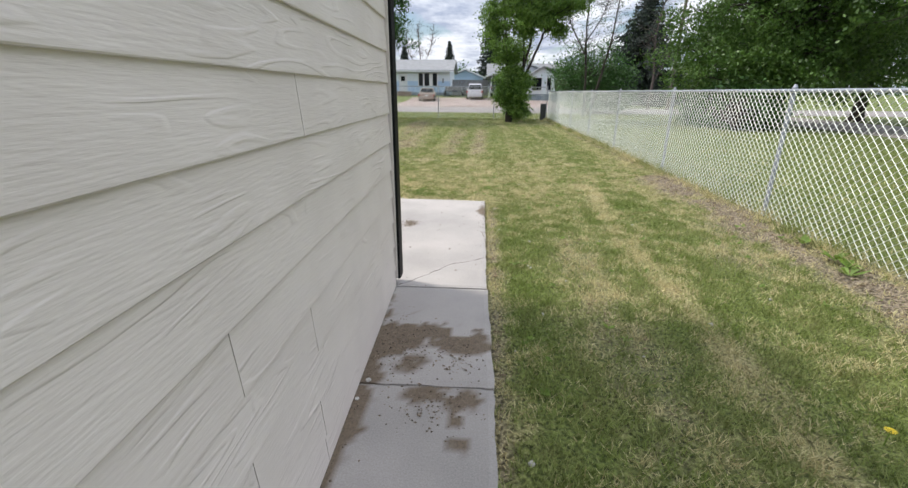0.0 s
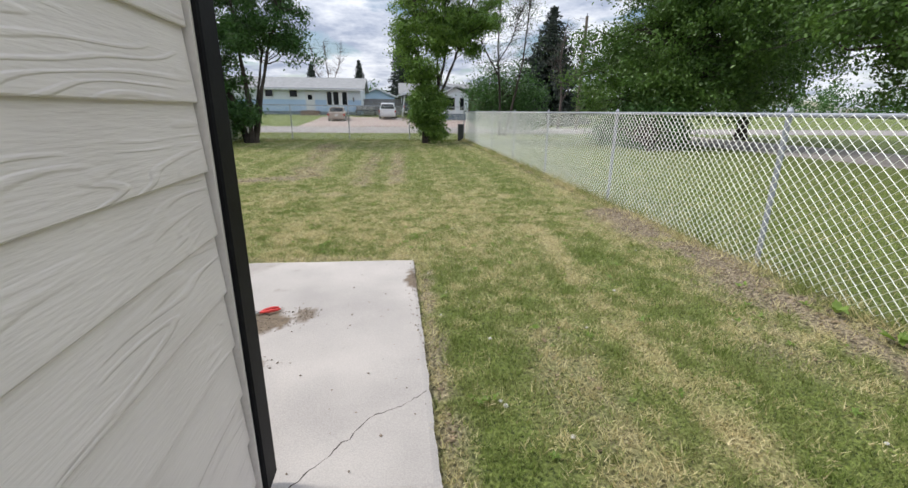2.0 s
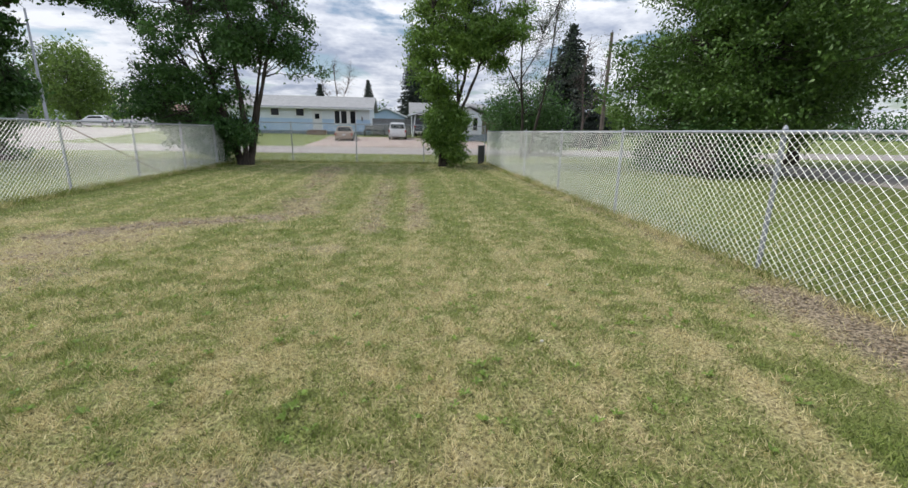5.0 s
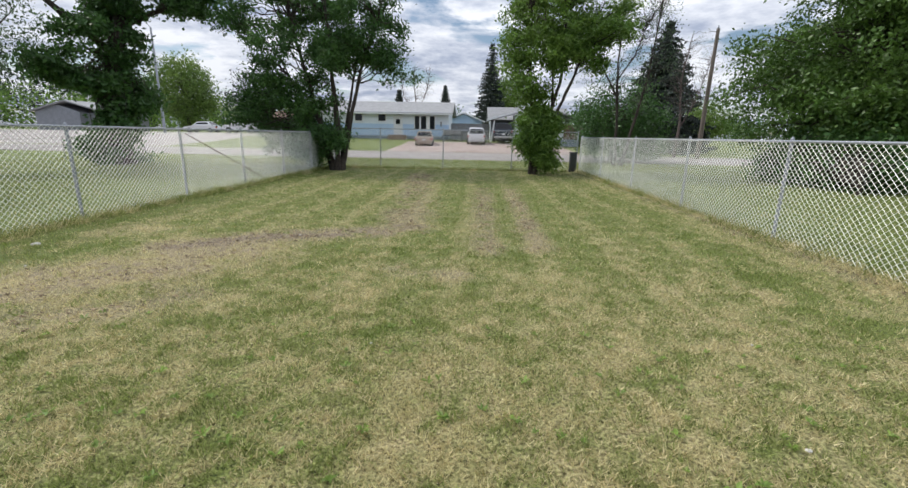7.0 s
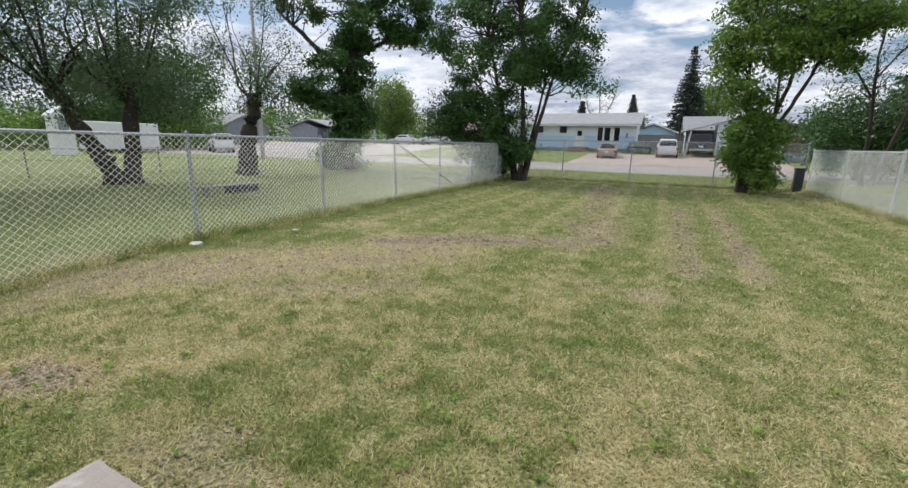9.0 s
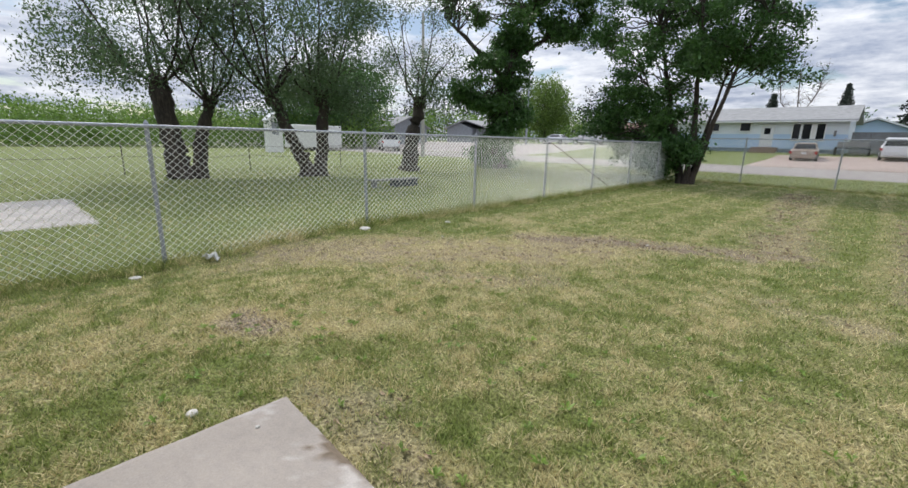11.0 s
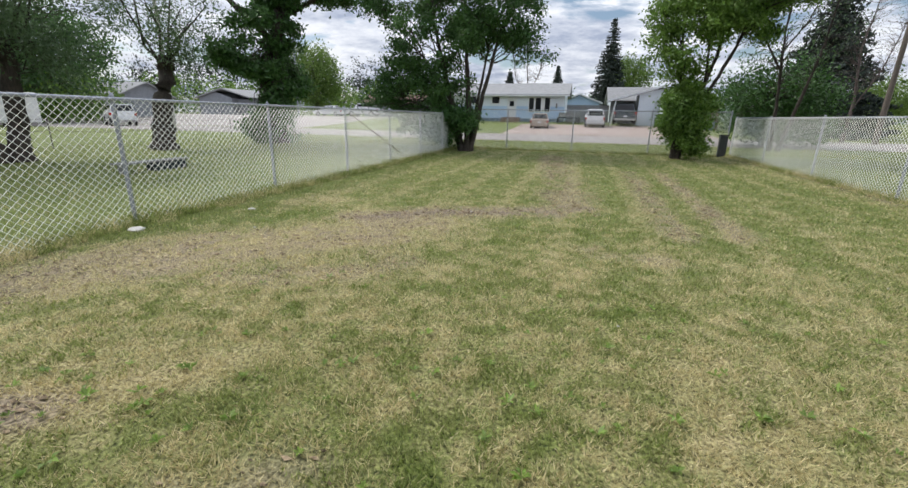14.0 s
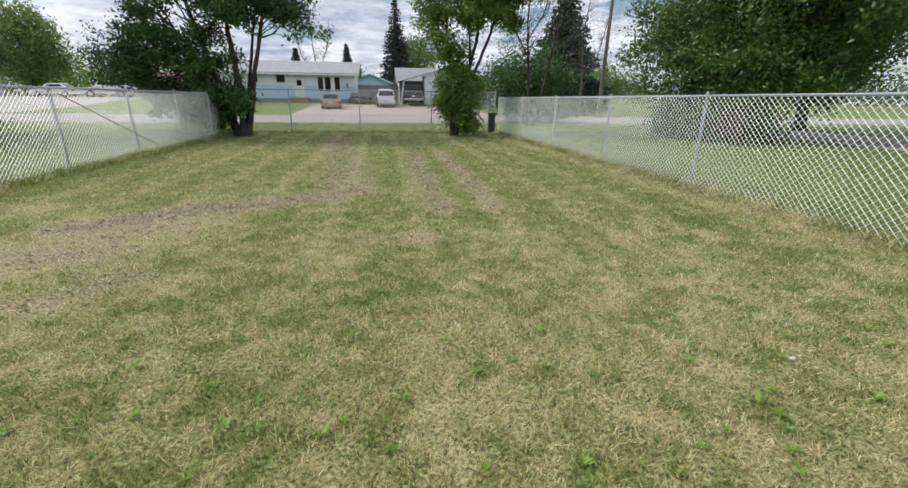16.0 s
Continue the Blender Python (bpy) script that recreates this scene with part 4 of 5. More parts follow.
tree("shade_tree", "broad dark green shade tree beside a lane", (16.2, 13.2), [
    ([(0, 0, 0), (0.1, 0, 2.2), (-0.5, 0.3, 5.0), (-1.0, 0.5, 8.0)], 0.28, 0.07), ([(0.1, 0.1, 1.5), (1.2, -0.6, 3.6), (2.4, -1.2, 7.0)], 0.2, 0.06)], [
    ((0, 0, 5.0), (4.6, 4.4, 3.2), 1.0), ((0.0, 0, 8.5), (4.0, 4.0, 2.4), 0.6)],
    LEAF_SHADE, 32, size=0.085, per=105, spread=(0.33, 0.33, 0.22), clusters=800, twig=0.02, bough=0.6, droop=0.4)
tree("shade_tree", "dark green shade tree over the neighbouring lot", (15.5, 5.0), [
    ([(0, 0, 0), (0.1, 0, 2.2), (0.4, 0.3, 5.0), (0.2, 0.5, 8.0)], 0.28, 0.07)], [
    ((0, 0, 5.4), (4.4, 4.2, 3.2), 1.0), ((0.0, 0, 8.5), (3.6, 3.6, 2.0), 0.5)],
    LEAF_SHADE, 33, size=0.085, per=105, spread=(0.33, 0.33, 0.22), clusters=600, twig=0.02, bough=0.6, droop=0.4)
tree("shade_tree", "green shade tree behind the low crowns", (19.5, 25.0), [
    ([(0, 0, 0), (0.1, 0, 2.2), (0.4, 0.3, 5.0), (0.2, 0.5, 8.0)], 0.28, 0.07)], [
    ((0, 0, 4.6), (5.0, 4.0, 3.6), 1.0), ((0.0, 0, 8.6), (4.2, 3.6, 2.6), 0.5)],
    LEAF_SHADE, 34, size=0.1, per=70, spread=(0.42, 0.42, 0.28), clusters=480, twig=0.02, bough=0.5, droop=0.4)
tree("thin_tree", "thin half-bare tree with dark crooked branches", (6.3, 27.8), [
    ([(0, 0, 0), (-0.1, 0, 2.4), (-0.3, 0, 4.6), (-0.2, 0.1, 8.5)], 0.085, 0.02), ([(0.3, 0, 0), (0.7, 0, 1.8), (1.2, 0.1, 4.2), (1.5, 0.1, 8.0)], 0.09, 0.02),
    ([(-0.25, 0, 3.4), (-1.2, 0.1, 5.0), (-1.8, 0, 7.0)], 0.045, 0.012), ([(-0.3, 0, 4.0), (0.5, 0.2, 5.2), (0.9, 0, 6.6)], 0.04, 0.012)], [
    ((0.2, 0, 5.2), (2.4, 1.8, 2.4), 1.0), ((0.4, 0, 7.6), (2.2, 1.6, 1.6), 0.8)],
    LEAF_PALE, 35, bark=BARK, size=0.045, per=11, spread=0.22, clusters=380, twig=0.010, share=1.0)
tree("thin_tree", "bare pinkish-twigged tree by the street pole", (13.2, 37.0), [
    ([(0, 0, 0), (0.1, 0, 2.4), (-0.2, 0, 5.0), (0.2, 0.1, 8.0)], 0.1, 0.02), ([(0.1, 0, 2.0), (1.0, 0, 4.0), (1.6, 0.1, 6.4)], 0.05, 0.015)], [
    ((0.4, 0, 5.2), (2.2, 1.8, 2.8), 1.0)], LEAF_PALE, 36, bark=PINK_BARK, size=0.04, per=3, spread=0.2, clusters=260, twig=0.008, share=1.0)
tree("shrub", "rounded olive-green shrub behind the fence", (7.2, 31.5), [([(0, 0, 0), (0.1, 0, 1.6), (0.0, 0, 3.0)], 0.12, 0.03)], [
    ((0, 0, 2.2), (2.3, 1.8, 1.9), 1.0), ((1.6, 0.2, 1.6), (1.8, 1.5, 1.4), 0.5)], LEAF_DARK, 37, size=0.08, per=70, spread=0.32, clusters=230, category="shrub")
tree("shrub", "low dark shrub at the shade trees' feet", (9.6, 17.5), [([(0, 0, 0), (0.0, 0, 0.6)], 0.05, 0.02)], [
    ((1.0, 2.6, 0.7), (1.5, 2.6, 0.85), 1.0)], LEAF_DARK, 38, size=0.08, per=60, spread=0.28, clusters=190, category="shrub")
spruce("dark blue-green spruce beyond the street corner", (14.6, 44.0), 10.0, 4.5, 41, low=0.3, gaps=0.12)
spruce("tall dark spruce behind the houses", (1.45, 75.0), 13.4, 2.9, 42, low=1.5, gaps=0.15)
spruce("small distant spruce above the roofs", (-15.5, 92.0), 8.5, 1.9, 43)
spruce("small distant spruce above the roofs", (-6.9, 95.0), 9.5, 2.1, 44)
tree("street_tree", "rounded bright green tree beside the side street", (-40.5, 66), [([(0, 0, 0), (0, 0, 3.0), (0.2, 0, 6.0)], 0.25, 0.06)], [
    ((0, 0, 5.4), (4.2, 4.0, 4.2), 1.0)], LEAF_LIME, 45, size=0.16, per=60, spread=0.55, clusters=260)
tree("street_tree", "pale green tree behind the garage", (4.8, 82.0), [([(0, 0, 0), (0, 0, 3.0), (0.2, 0, 6.0)], 0.25, 0.06)], [
    ((0, 0, 6.4), (3.4, 3.0, 3.0), 1.0)], LEAF_LIME, 46, size=0.16, per=50, spread=0.5, clusters=150)
tree("street_tree", "pale green tree seen over the far lawn", (25.5, 58.0), [([(0, 0, 0), (0, 0, 1.5), (0.2, 0, 3.0)], 0.2, 0.06)], [
    ((0, 0, 2.2), (2.6, 2.4, 1.9), 1.0)], LEAF_LIME, 47, size=0.13, per=50, spread=0.5, clusters=120)
tree("bare_tree", "leafless twiggy tree rising behind the white house", (-10.3, 78.0), [
    ([(0, 0, 0), (0, 0, 4.0), (-0.6, 0, 10.5)], 0.16, 0.03), ([(0, 0, 3.5), (1.6, 0, 7.0), (2.2, 0, 10.5)], 0.09, 0.02), ([(0, 0, 3.5), (-2.0, 0, 6.0), (-2.6, 0, 9.5)], 0.08, 0.02)], [
    ((0, 0, 8.0), (3.6, 2.6, 3.6), 1.0)], LEAF_PALE, 48, bark=PINK_BARK, size=0.04, per=1, spread=0.2, clusters=260, twig=0.012, share=1.0)


def far_woods(label, centre, radius, a0, a1, tall, seed, mat, count=70):
    """A distant belt of trees: many uneven crowns of large leaf clumps."""
    rng = np.random.default_rng(seed)
    cs = []
    for k in range(count):
        a = radians(a0 + (a1 - a0) * (k + rng.random()) / count)
        r = radius * rng.uniform(0.94, 1.1)
        x, y = centre[0] - np.sin(a) * r, centre[1] + np.cos(a) * r
        z = float(height(np.float64(x), np.float64(y)))
        h = tall * rng.uniform(0.6, 1.15)
        w = rng.uniform(1.6, 3.4) * radius / 90
        cs.append(in_ellipsoid(rng, 46, (x, y, z + h * 0.48), (w, w, h * 0.52), 0.5))
    me = leaf_cloud(rng, np.concatenate(cs), 9, 0.5 * radius / 90, 0.22 * radius / 90, mat)
    return tagged(new("far_woods", me), label, "woods", kind="stuff")


far_woods("distant belt of mixed green trees", (0, 0), 118, 18, 88, 7.5, 51, LEAF, 90)
far_woods("distant belt of dark conifers and scrub", (0, 0), 128, 24, 50, 15, 52, NEEDLE, 30)
far_woods("distant belt of green trees beyond the houses", (0, 0), 122, -75, 16, 6.5, 53, LEAF_DARK, 90)
far_woods("green hedge of trees across the far lawn", (0, 0), 62, 50, 92, 4.6, 54, LEAF, 100)


# ---- houses across the street ----
def window(parent, x, z, w, h, y, name="window", split=0):
    """A framed pane set in the front wall."""
    bm = bmesh.new()
    f = 0.07
    for a, b, c, d in ((x - w / 2 - f, x + w / 2 + f, z + h / 2, z + h / 2 + f), (x - w / 2 - f, x + w / 2 + f, z - h / 2 - f, z - h / 2),
                       (x - w / 2 - f, x - w / 2, z - h / 2, z + h / 2), (x + w / 2, x + w / 2 + f, z - h / 2, z + h / 2)):
        box(a, b, y - 0.05, y + 0.02, c, d, 0, bm)
    wdw = part(name, bm, WHITE_TRIM, parent)
    part("pane", box(x - w / 2, x + w / 2, y - 0.015, y + 0.01, z - h / 2, z + h / 2), PANE, wdw, "dark window glass")
    return wdw


def gable_roof(x0, x1, y0, y1, eave, ridge, along, over=0.45, thick=0.16, cut=None):
    if along == "x":
        ym = (y0 + y1) / 2
        k = (ridge - eave) / (ym - y0)
        o = [(y0 - over, eave - k * over), (ym, ridge), (y1 + over, eave - k * over)]
        return prism(o + [(p[0], p[1] + thick) for p in o[::-1]], "x", x0 - over, x1 + over)
    xm = cut if cut is not None else (x0 + x1) / 2
    o = [(x0 - over, eave - (ridge - eave) / (xm - x0) * over), (xm, ridge), (x1 + over, eave - (ridge - eave) / (x1 - xm) * over)]
    return prism(o + [(p[0], p[1] + thick) for p in o[::-1]], "y", y0 - over, y1 + over)


def gable_end(x0, x1, y0, y1, z0, eave, ridge, along):
    if along == "x":
        return prism([(y0, z0), (y1, z0), (y1, eave), ((y0 + y1) / 2, ridge), (y0, eave)], "x", x0, x1)
    return prism([(x0, z0), (x1, z0), (x1, eave), ((x0 + x1) / 2, ridge), (x0, eave)], "y", y0, y1)


hA = thing("bungalow", (0, 0, 0), "long white and pale blue bungalow with a grey roof", "house")
part("foundation", box(-17.4, -3.55, 52.06, 59.0, 0.3, 1.32), SKIRT_BLUE, hA, "dark blue-grey foundation")
part("wall", gable_end(-17.5, -3.5, 52, 59.2, 1.3, 3.6, 4.75, "x"), HOUSE_WHITE, hA)
part("lower_cladding", box(-17.52, -3.48, 51.965, 51.998, 1.25, 2.45), HOUSE_BLUE, hA, "pale blue lower cladding")
part("roof", gable_roof(-17.5, -3.5, 52, 59.2, 3.6, 4.75, "x"), SHINGLE, hA, "light grey shingle roof")
part("gutter", box(-17.95, -3.05, 51.46, 51.55, 3.42, 3.54), WHITE_TRIM, hA)
for x, z, w, h in ((-12.9, 3.05, 0.75, 0.65), (-10.45, 3.05, 0.75, 0.65), (-6.78, 2.62, 0.48, 1.3), (-6.1, 2.62, 0.55, 1.3), (-5.2, 2.62, 0.5, 1.3)):
    window(hA, x, z, w, h, 51.95)
part("picture_window", box(-5.8, -5.5, 51.93, 51.96, 1.95, 3.28), CURTAIN_WHITE, hA, "white curtain panel")
dA = part("door", box(-9.25, -8.3, 51.92, 51.96, 1.35, 3.3, 0.01), WHITE_TRIM, hA)
part("pane", box(-9.0, -8.55, 51.905, 51.925, 2.45, 2.95), PANE, dA)
part("lamp", box(-4.35, -4.2, 51.85, 51.96, 2.3, 2.75, 0.02), GREY_WOOD, hA)
st = thing("front_steps", (-8.8, 50.9, 0.85), "brown wooden front steps below a door", "steps")
for k in range(3):
    part("step", box(-0.95, 0.95, 0.3 * k, 1.0, 0.17 * k, 0.17 * (k + 1), 0.008), BROWN_WOOD, st)

gA = thing("garage", (0, 0, 0), "small pale blue garage with a white gable", "garage")
part("wall", gable_end(-4.6, 0.1, 62, 68, 0.8, 3.15, 4.0, "y"), HOUSE_BLUE, gA)
part("roof", gable_roof(-4.6, 0.1, 62, 68, 3.15, 4.05, "y", 0.35), SHINGLE, gA)
part("fascia", prism([(-4.95, 3.02), (-2.25, 4.07), (0.45, 3.02), (0.45, 3.17), (-2.25, 4.22), (-4.95, 3.17)], "y", 61.58, 61.66), WHITE_TRIM, gA, "white fascia boards")

hB = thing("carport_house", (0, 0, 0), "white gabled house with an open carport and grey roof", "house")
part("wall", prism([(3.15, 0.7), (6.6, 0.7), (6.6, 3.62), (4.95, 4.0), (3.15, 3.5)], "y", 50.0, 52.9), HOUSE_WHITE, hB)
part("carport_back_wall", box(0.85, 3.14, 52.6, 52.75, 0.7, 2.95), HOUSE_GREY, hB)
part("roof", gable_roof(0.75, 9.0, 50.0, 52.4, 2.95, 4.1, "y", 0.3, 0.16, 4.95), SHINGLE, hB)
part("fascia", prism([(0.4, 2.83), (4.95, 4.1), (9.2, 2.83), (9.2, 3.0), (4.95, 4.27), (0.4, 3.0)], "y", 49.6, 49.68), WHITE_TRIM, hB, "white fascia boards")
part("carport_post", rod((0.85, 49.9, 0.6), (1.15, 49.9, 2.95), 0.07, sides=8), WHITE_TRIM, hB, "slanting white post")

part("main_wall", gable_end(0.9, 9.0, 53.0, 60.0, 0.7, 3.05, 4.4, "x"), HOUSE_WHITE, hB)
part("main_roof", gable_roof(0.9, 9.0, 53.0, 60.0, 3.05, 4.4, "x", 0.35), SHINGLE, hB)
hC = thing("porch_house", (0, 0, 0), "small white house with dark windows and blue skirting", "house")
part("skirting", box(4.9, 8.9, 47.08, 49.3, 0.3, 1.25), SKIRT_BLUE, hC, "blue-grey skirting")
part("wall", gable_end(4.85, 7.4, 47.0, 49.4, 1.2, 3.0, 3.65, "y"), HOUSE_WHITE, hC)
part("side_wing", box(7.42, 9.2, 47.4, 49.4, 0.5, 2.55), HOUSE_BROWN, hC, "brown side wing")
part("roof", gable_roof(4.85, 9.2, 47.0, 49.4, 2.95, 3.7, "y", 0.3, 0.12, 6.1), SHINGLE, hC)
for x, w in ((5.55, 0.95), (6.75, 0.4)):
    window(hC, x, 2.15, w, 1.15, 46.95)

hD = thing("side_street_house", (0, 0, 0), "grey clad house with a light grey roof", "house")
part("wall", gable_end(-57.5, -51.5, 61, 69, 0.9, 3.4, 4.35, "y"), HOUSE_GREY, hD)
part("side_wing", box(-51.45, -48.5, 62, 69, 0.9, 3.3), HOUSE_GREY, hD)
part("roof", gable_roof(-57.5, -48.5, 61, 69, 3.5, 4.7, "y", 0.4), SHINGLE, hD)
hE = thing("grey_house", (0, 0, 0), "low grey bungalow beyond the lawn", "house")
part("wall", gable_end(-66, -54, 46, 53, 0.4, 3.2, 4.7, "x"), HOUSE_GREY, hE)
part("roof", gable_roof(-66, -54, 46, 53, 3.2, 4.7, "x"), SHINGLE, hE)
for x in (-63, -60.5, -57):
    window(hE, x, 2.2, 1.1, 0.9, 45.95)
hF = thing("low_house", (0, 0, 0), "low brown-roofed house at the end of the side street", "house")
part("wall", gable_end(-44, -32, 88, 95, 1.0, 3.7, 5.0, "x"), HOUSE_GREY, hF)
part("roof", gable_roof(-44, -32, 88, 95, 3.7, 5.2, "x"), HOUSE_BROWN, hF)
hG = thing("corner_house", (0, 0, 0), "brown-walled house beyond the street corner", "house")
part("wall", gable_end(16.5, 23.5, 62, 68, 0.6, 2.9, 3.9, "x"), HOUSE_BROWN, hG)
part("roof", gable_roof(16.5, 23.5, 62, 68, 2.9, 3.9, "x"), SHINGLE, hG)

shed = thing("white_shed", (-40, 22.2, 0.05), "narrow white gabled shed with a grey louvred panel", "shed")
part("wall", gable_end(-0.3, 0.6, -0.62, 0.62, 0, 2.75, 3.3, "x"), CURTAIN_WHITE, shed)
part("roof", gable_roof(-0.3, 0.6, -0.62, 0.62, 2.75, 3.3, "x", 0.1, 0.06), WHITE_TRIM, shed)
part("panel", box(0.6, 0.63, -0.3, 0.3, 1.5, 2.6), HOUSE_GREY, shed, "grey louvred panel")
trailer = thing("white_trailer", (-44, 28.2, -0.25), "long plain white trailer behind the willows", "trailer", turn=0)
part("body", box(-1.2, 1.2, -2.6, 2.6, 0.6, 2.85, 0.08), CURTAIN_WHITE, trailer)
for y in (-0.6, 0.4):
    for x in (-1.1, 1.1):
        part("wheel", rod((x - 0.1, y, 0.34), (x + 0.1, y, 0.34), 0.34, sides=18), RUBBER, trailer)

board_fence = thing("board_fence", (-3.3, 53.0, 0.9), "grey weathered board fence between two houses", "fence")
bmesh_board = as_mesh("board", box(0, 0.14, 0, 0.025, 0, 1.75), GREY_WOOD)
for k in range(28):
    part("board", bmesh_board, None, board_fence).location = (k * 0.146, 0, 0)


# ---- vehicles ----
def wheel(parent, x, y, r):
    side = 1 if x > 0 else -1
    bm = rod((x - 0.1, y, r), (x + 0.1, y, r), r, sides=22)
    bmesh.ops.bevel(bm, geom=[e for e in bm.edges if len(e.link_faces) == 2 and e.calc_face_angle(0) > 1], offset=0.03, segments=2, affect="EDGES")
    t = part("wheel", bm, RUBBER, parent)
    part("rim", rod((x + side * 0.09, y, r), (x + side * 0.115, y, r), r * 0.62, r * 0.55, 16), CHROME, t)


def vehicle(name, label, at, turn, paint, kind):
    """A parked car with its nose towards +y; body swept from side profiles, glass and lights set in."""
    v = thing(name, at, label, "truck" if kind == "pickup" else "car", turn=turn)
    if kind == "sedan":
        ln, wd, lower = 4.5, 1.74, [(-2.22, 0.3), (2.2, 0.28), (2.25, 0.55), (2.1, 0.72), (1.1, 0.86), (-1.5, 0.93), (-2.2, 0.9), (-2.26, 0.6)]
        cabin = [(-1.75, 0.9), (1.15, 0.84), (0.35, 1.38), (-1.0, 1.42)]
        rr = 0.31
    elif kind == "suv":
        ln, wd, lower = 4.7, 1.86, [(-2.3, 0.42), (2.3, 0.4), (2.35, 0.75), (2.2, 0.95), (1.2, 1.06), (-2.28, 1.08), (-2.36, 0.7)]
        cabin = [(-2.25, 1.05), (1.3, 1.02), (0.6, 1.68), (-1.9, 1.72)]
        rr = 0.37
    else:
        ln, wd, lower = 5.3, 1.92, [(-2.6, 0.5), (2.6, 0.48), (2.66, 0.85), (2.5, 1.05), (1.3, 1.14), (-2.6, 1.12), (-2.66, 0.7)]
        cabin = [(-0.7, 1.1), (1.5, 1.1), (0.85, 1.76), (-0.5, 1.8)]
        rr = 0.39
    bm = prism(lower, "x", -wd / 2, wd / 2)
    for vert in bm.verts:
        if vert.co.z < 0.6:
            vert.co.x *= 0.95
        if abs(vert.co.y) > ln * 0.46:
            vert.co.x *= 0.93
    bmesh.ops.bevel(bm, geom=list(bm.edges), offset=0.05, segments=2, affect="EDGES")
    part("body", bm, paint, v)
    bm = prism(cabin, "x", -wd / 2 + 0.08, wd / 2 - 0.08)
    for vert in bm.verts:
        if vert.co.z > 1.2:
            vert.co.x *= 0.82
    bmesh.ops.bevel(bm, geom=list(bm.edges), offset=0.05, segments=2, affect="EDGES")
    cab = part("cabin", bm, paint, v)
    (y0, z0), (y1, z1), (y2, z2), (y3, z3) = cabin
    for name_g, ya, za, yb, zb, s in (("rear_window", y0, z0, y3, z3, -1), ("windscreen", y1, z1, y2, z2, 1)):
        g = bmesh.new()
        w0, w1 = wd / 2 - 0.17, (wd / 2 - 0.08) * 0.82 - 0.1
        q = [(-w0, ya + (yb - ya) * .18, za + (zb - za) * .18), (w0, ya + (yb - ya) * .18, za + (zb - za) * .18), (w1, ya + (yb - ya) * .86, za + (zb - za) * .86), (-w1, ya + (yb - ya) * .86, za + (zb - za) * .86)]
        near = [g.verts.new((p[0], p[1] + s * 0.02, p[2] + 0.012)) for p in q]
        far = [g.verts.new((p[0], p[1] - s * 0.03, p[2] - 0.012)) for p in q]
        g.faces.new(near), g.faces.new(far[::-1])
        for i in range(4):
            g.faces.new((near[i], far[i], far[(i + 1) % 4], near[(i + 1) % 4]))
        part(name_g, g, PANE, cab)
    for s in (-1, 1):
        part("side_window", prism([(y0 + (y1 - y0) * .14, z0 + .08), (y1 - (y1 - y0) * .16, z0 + .06), (y2 - 0.02, z2 - 0.12), (y3 + 0.08, z3 - 0.12)], "x", s * (wd / 2 - 0.2), s * (wd / 2 - 0.135)), PANE, cab)
        part("tail_light", box(s * (wd / 2 - 0.09) - 0.12, s * (wd / 2 - 0.09) + 0.05, -ln / 2 - 0.03, -ln / 2 + 0.12, lower[-2][1] - 0.26, lower[-2][1] - 0.06, 0.02), TAIL_RED, v)
        part("headlight", box(s * (wd / 2 - 0.2) - 0.14, s * (wd / 2 - 0.2) + 0.14, ln / 2 - 0.12, ln / 2 + 0.0, lower[2][1] - 0.02, lower[2][1] + 0.12, 0.02), CHROME, v)
        for y in (-ln * 0.3, ln * 0.31):
            wheel(v, s * (wd / 2 - 0.1), y, rr)
    part("rear_bumper", box(-wd / 2 + 0.08, wd / 2 - 0.08, -ln / 2 - 0.1, -ln / 2 + 0.08, 0.36, 0.52, 0.03), CHROME if kind != "sedan" else paint, v)
    part("licence_plate", box(-0.16, 0.16, -ln / 2 - 0.045, -ln / 2 - 0.02, 0.62, 0.78), WHITE_TRIM, v)
    return v


def land(x, y):
    return float(height(np.float64(x), np.float64(y)))


vehicle("parked_car", "beige sedan parked on the gravel driveway", (-5.3, 46.2, land(-5.3, 44.6) + 0.04), 4, CAR_BEIGE, "sedan").rotation_euler.x = radians(3.2)
vehicle("parked_truck", "white sport utility truck on the gravel driveway", (-0.62, 48.8, land(-0.6, 47.4) + 0.05), 1, CAR_WHITE, "suv").rotation_euler.x = radians(3.2)
vehicle("parked_truck", "dark blue pickup truck under the carport", (2.05, 50.6, land(2.1, 49.6) + 0.12), -2, CAR_DARK, "pickup")
vehicle("parked_van", "white van parked across the side street", (-29.6, 60.0, land(-29, 60) + 0.02), 90, CAR_WHITE, "suv")
vehicle("parked_car", "white car parked across the side street", (-36.0, 62.0, land(-36, 62) + 0.02), 90, CAR_WHITE, "sedan")
vehicle("parked_car", "white car parked beside the far street", (-39.5, 34.5, land(-39, 34) + 0.04), 60, CAR_WHITE, "suv")

for ob in scene.objects:
    if ob.name in ("parked_car", "parked_truck"):
        ob.scale = (0.9, 0.9, 0.9)

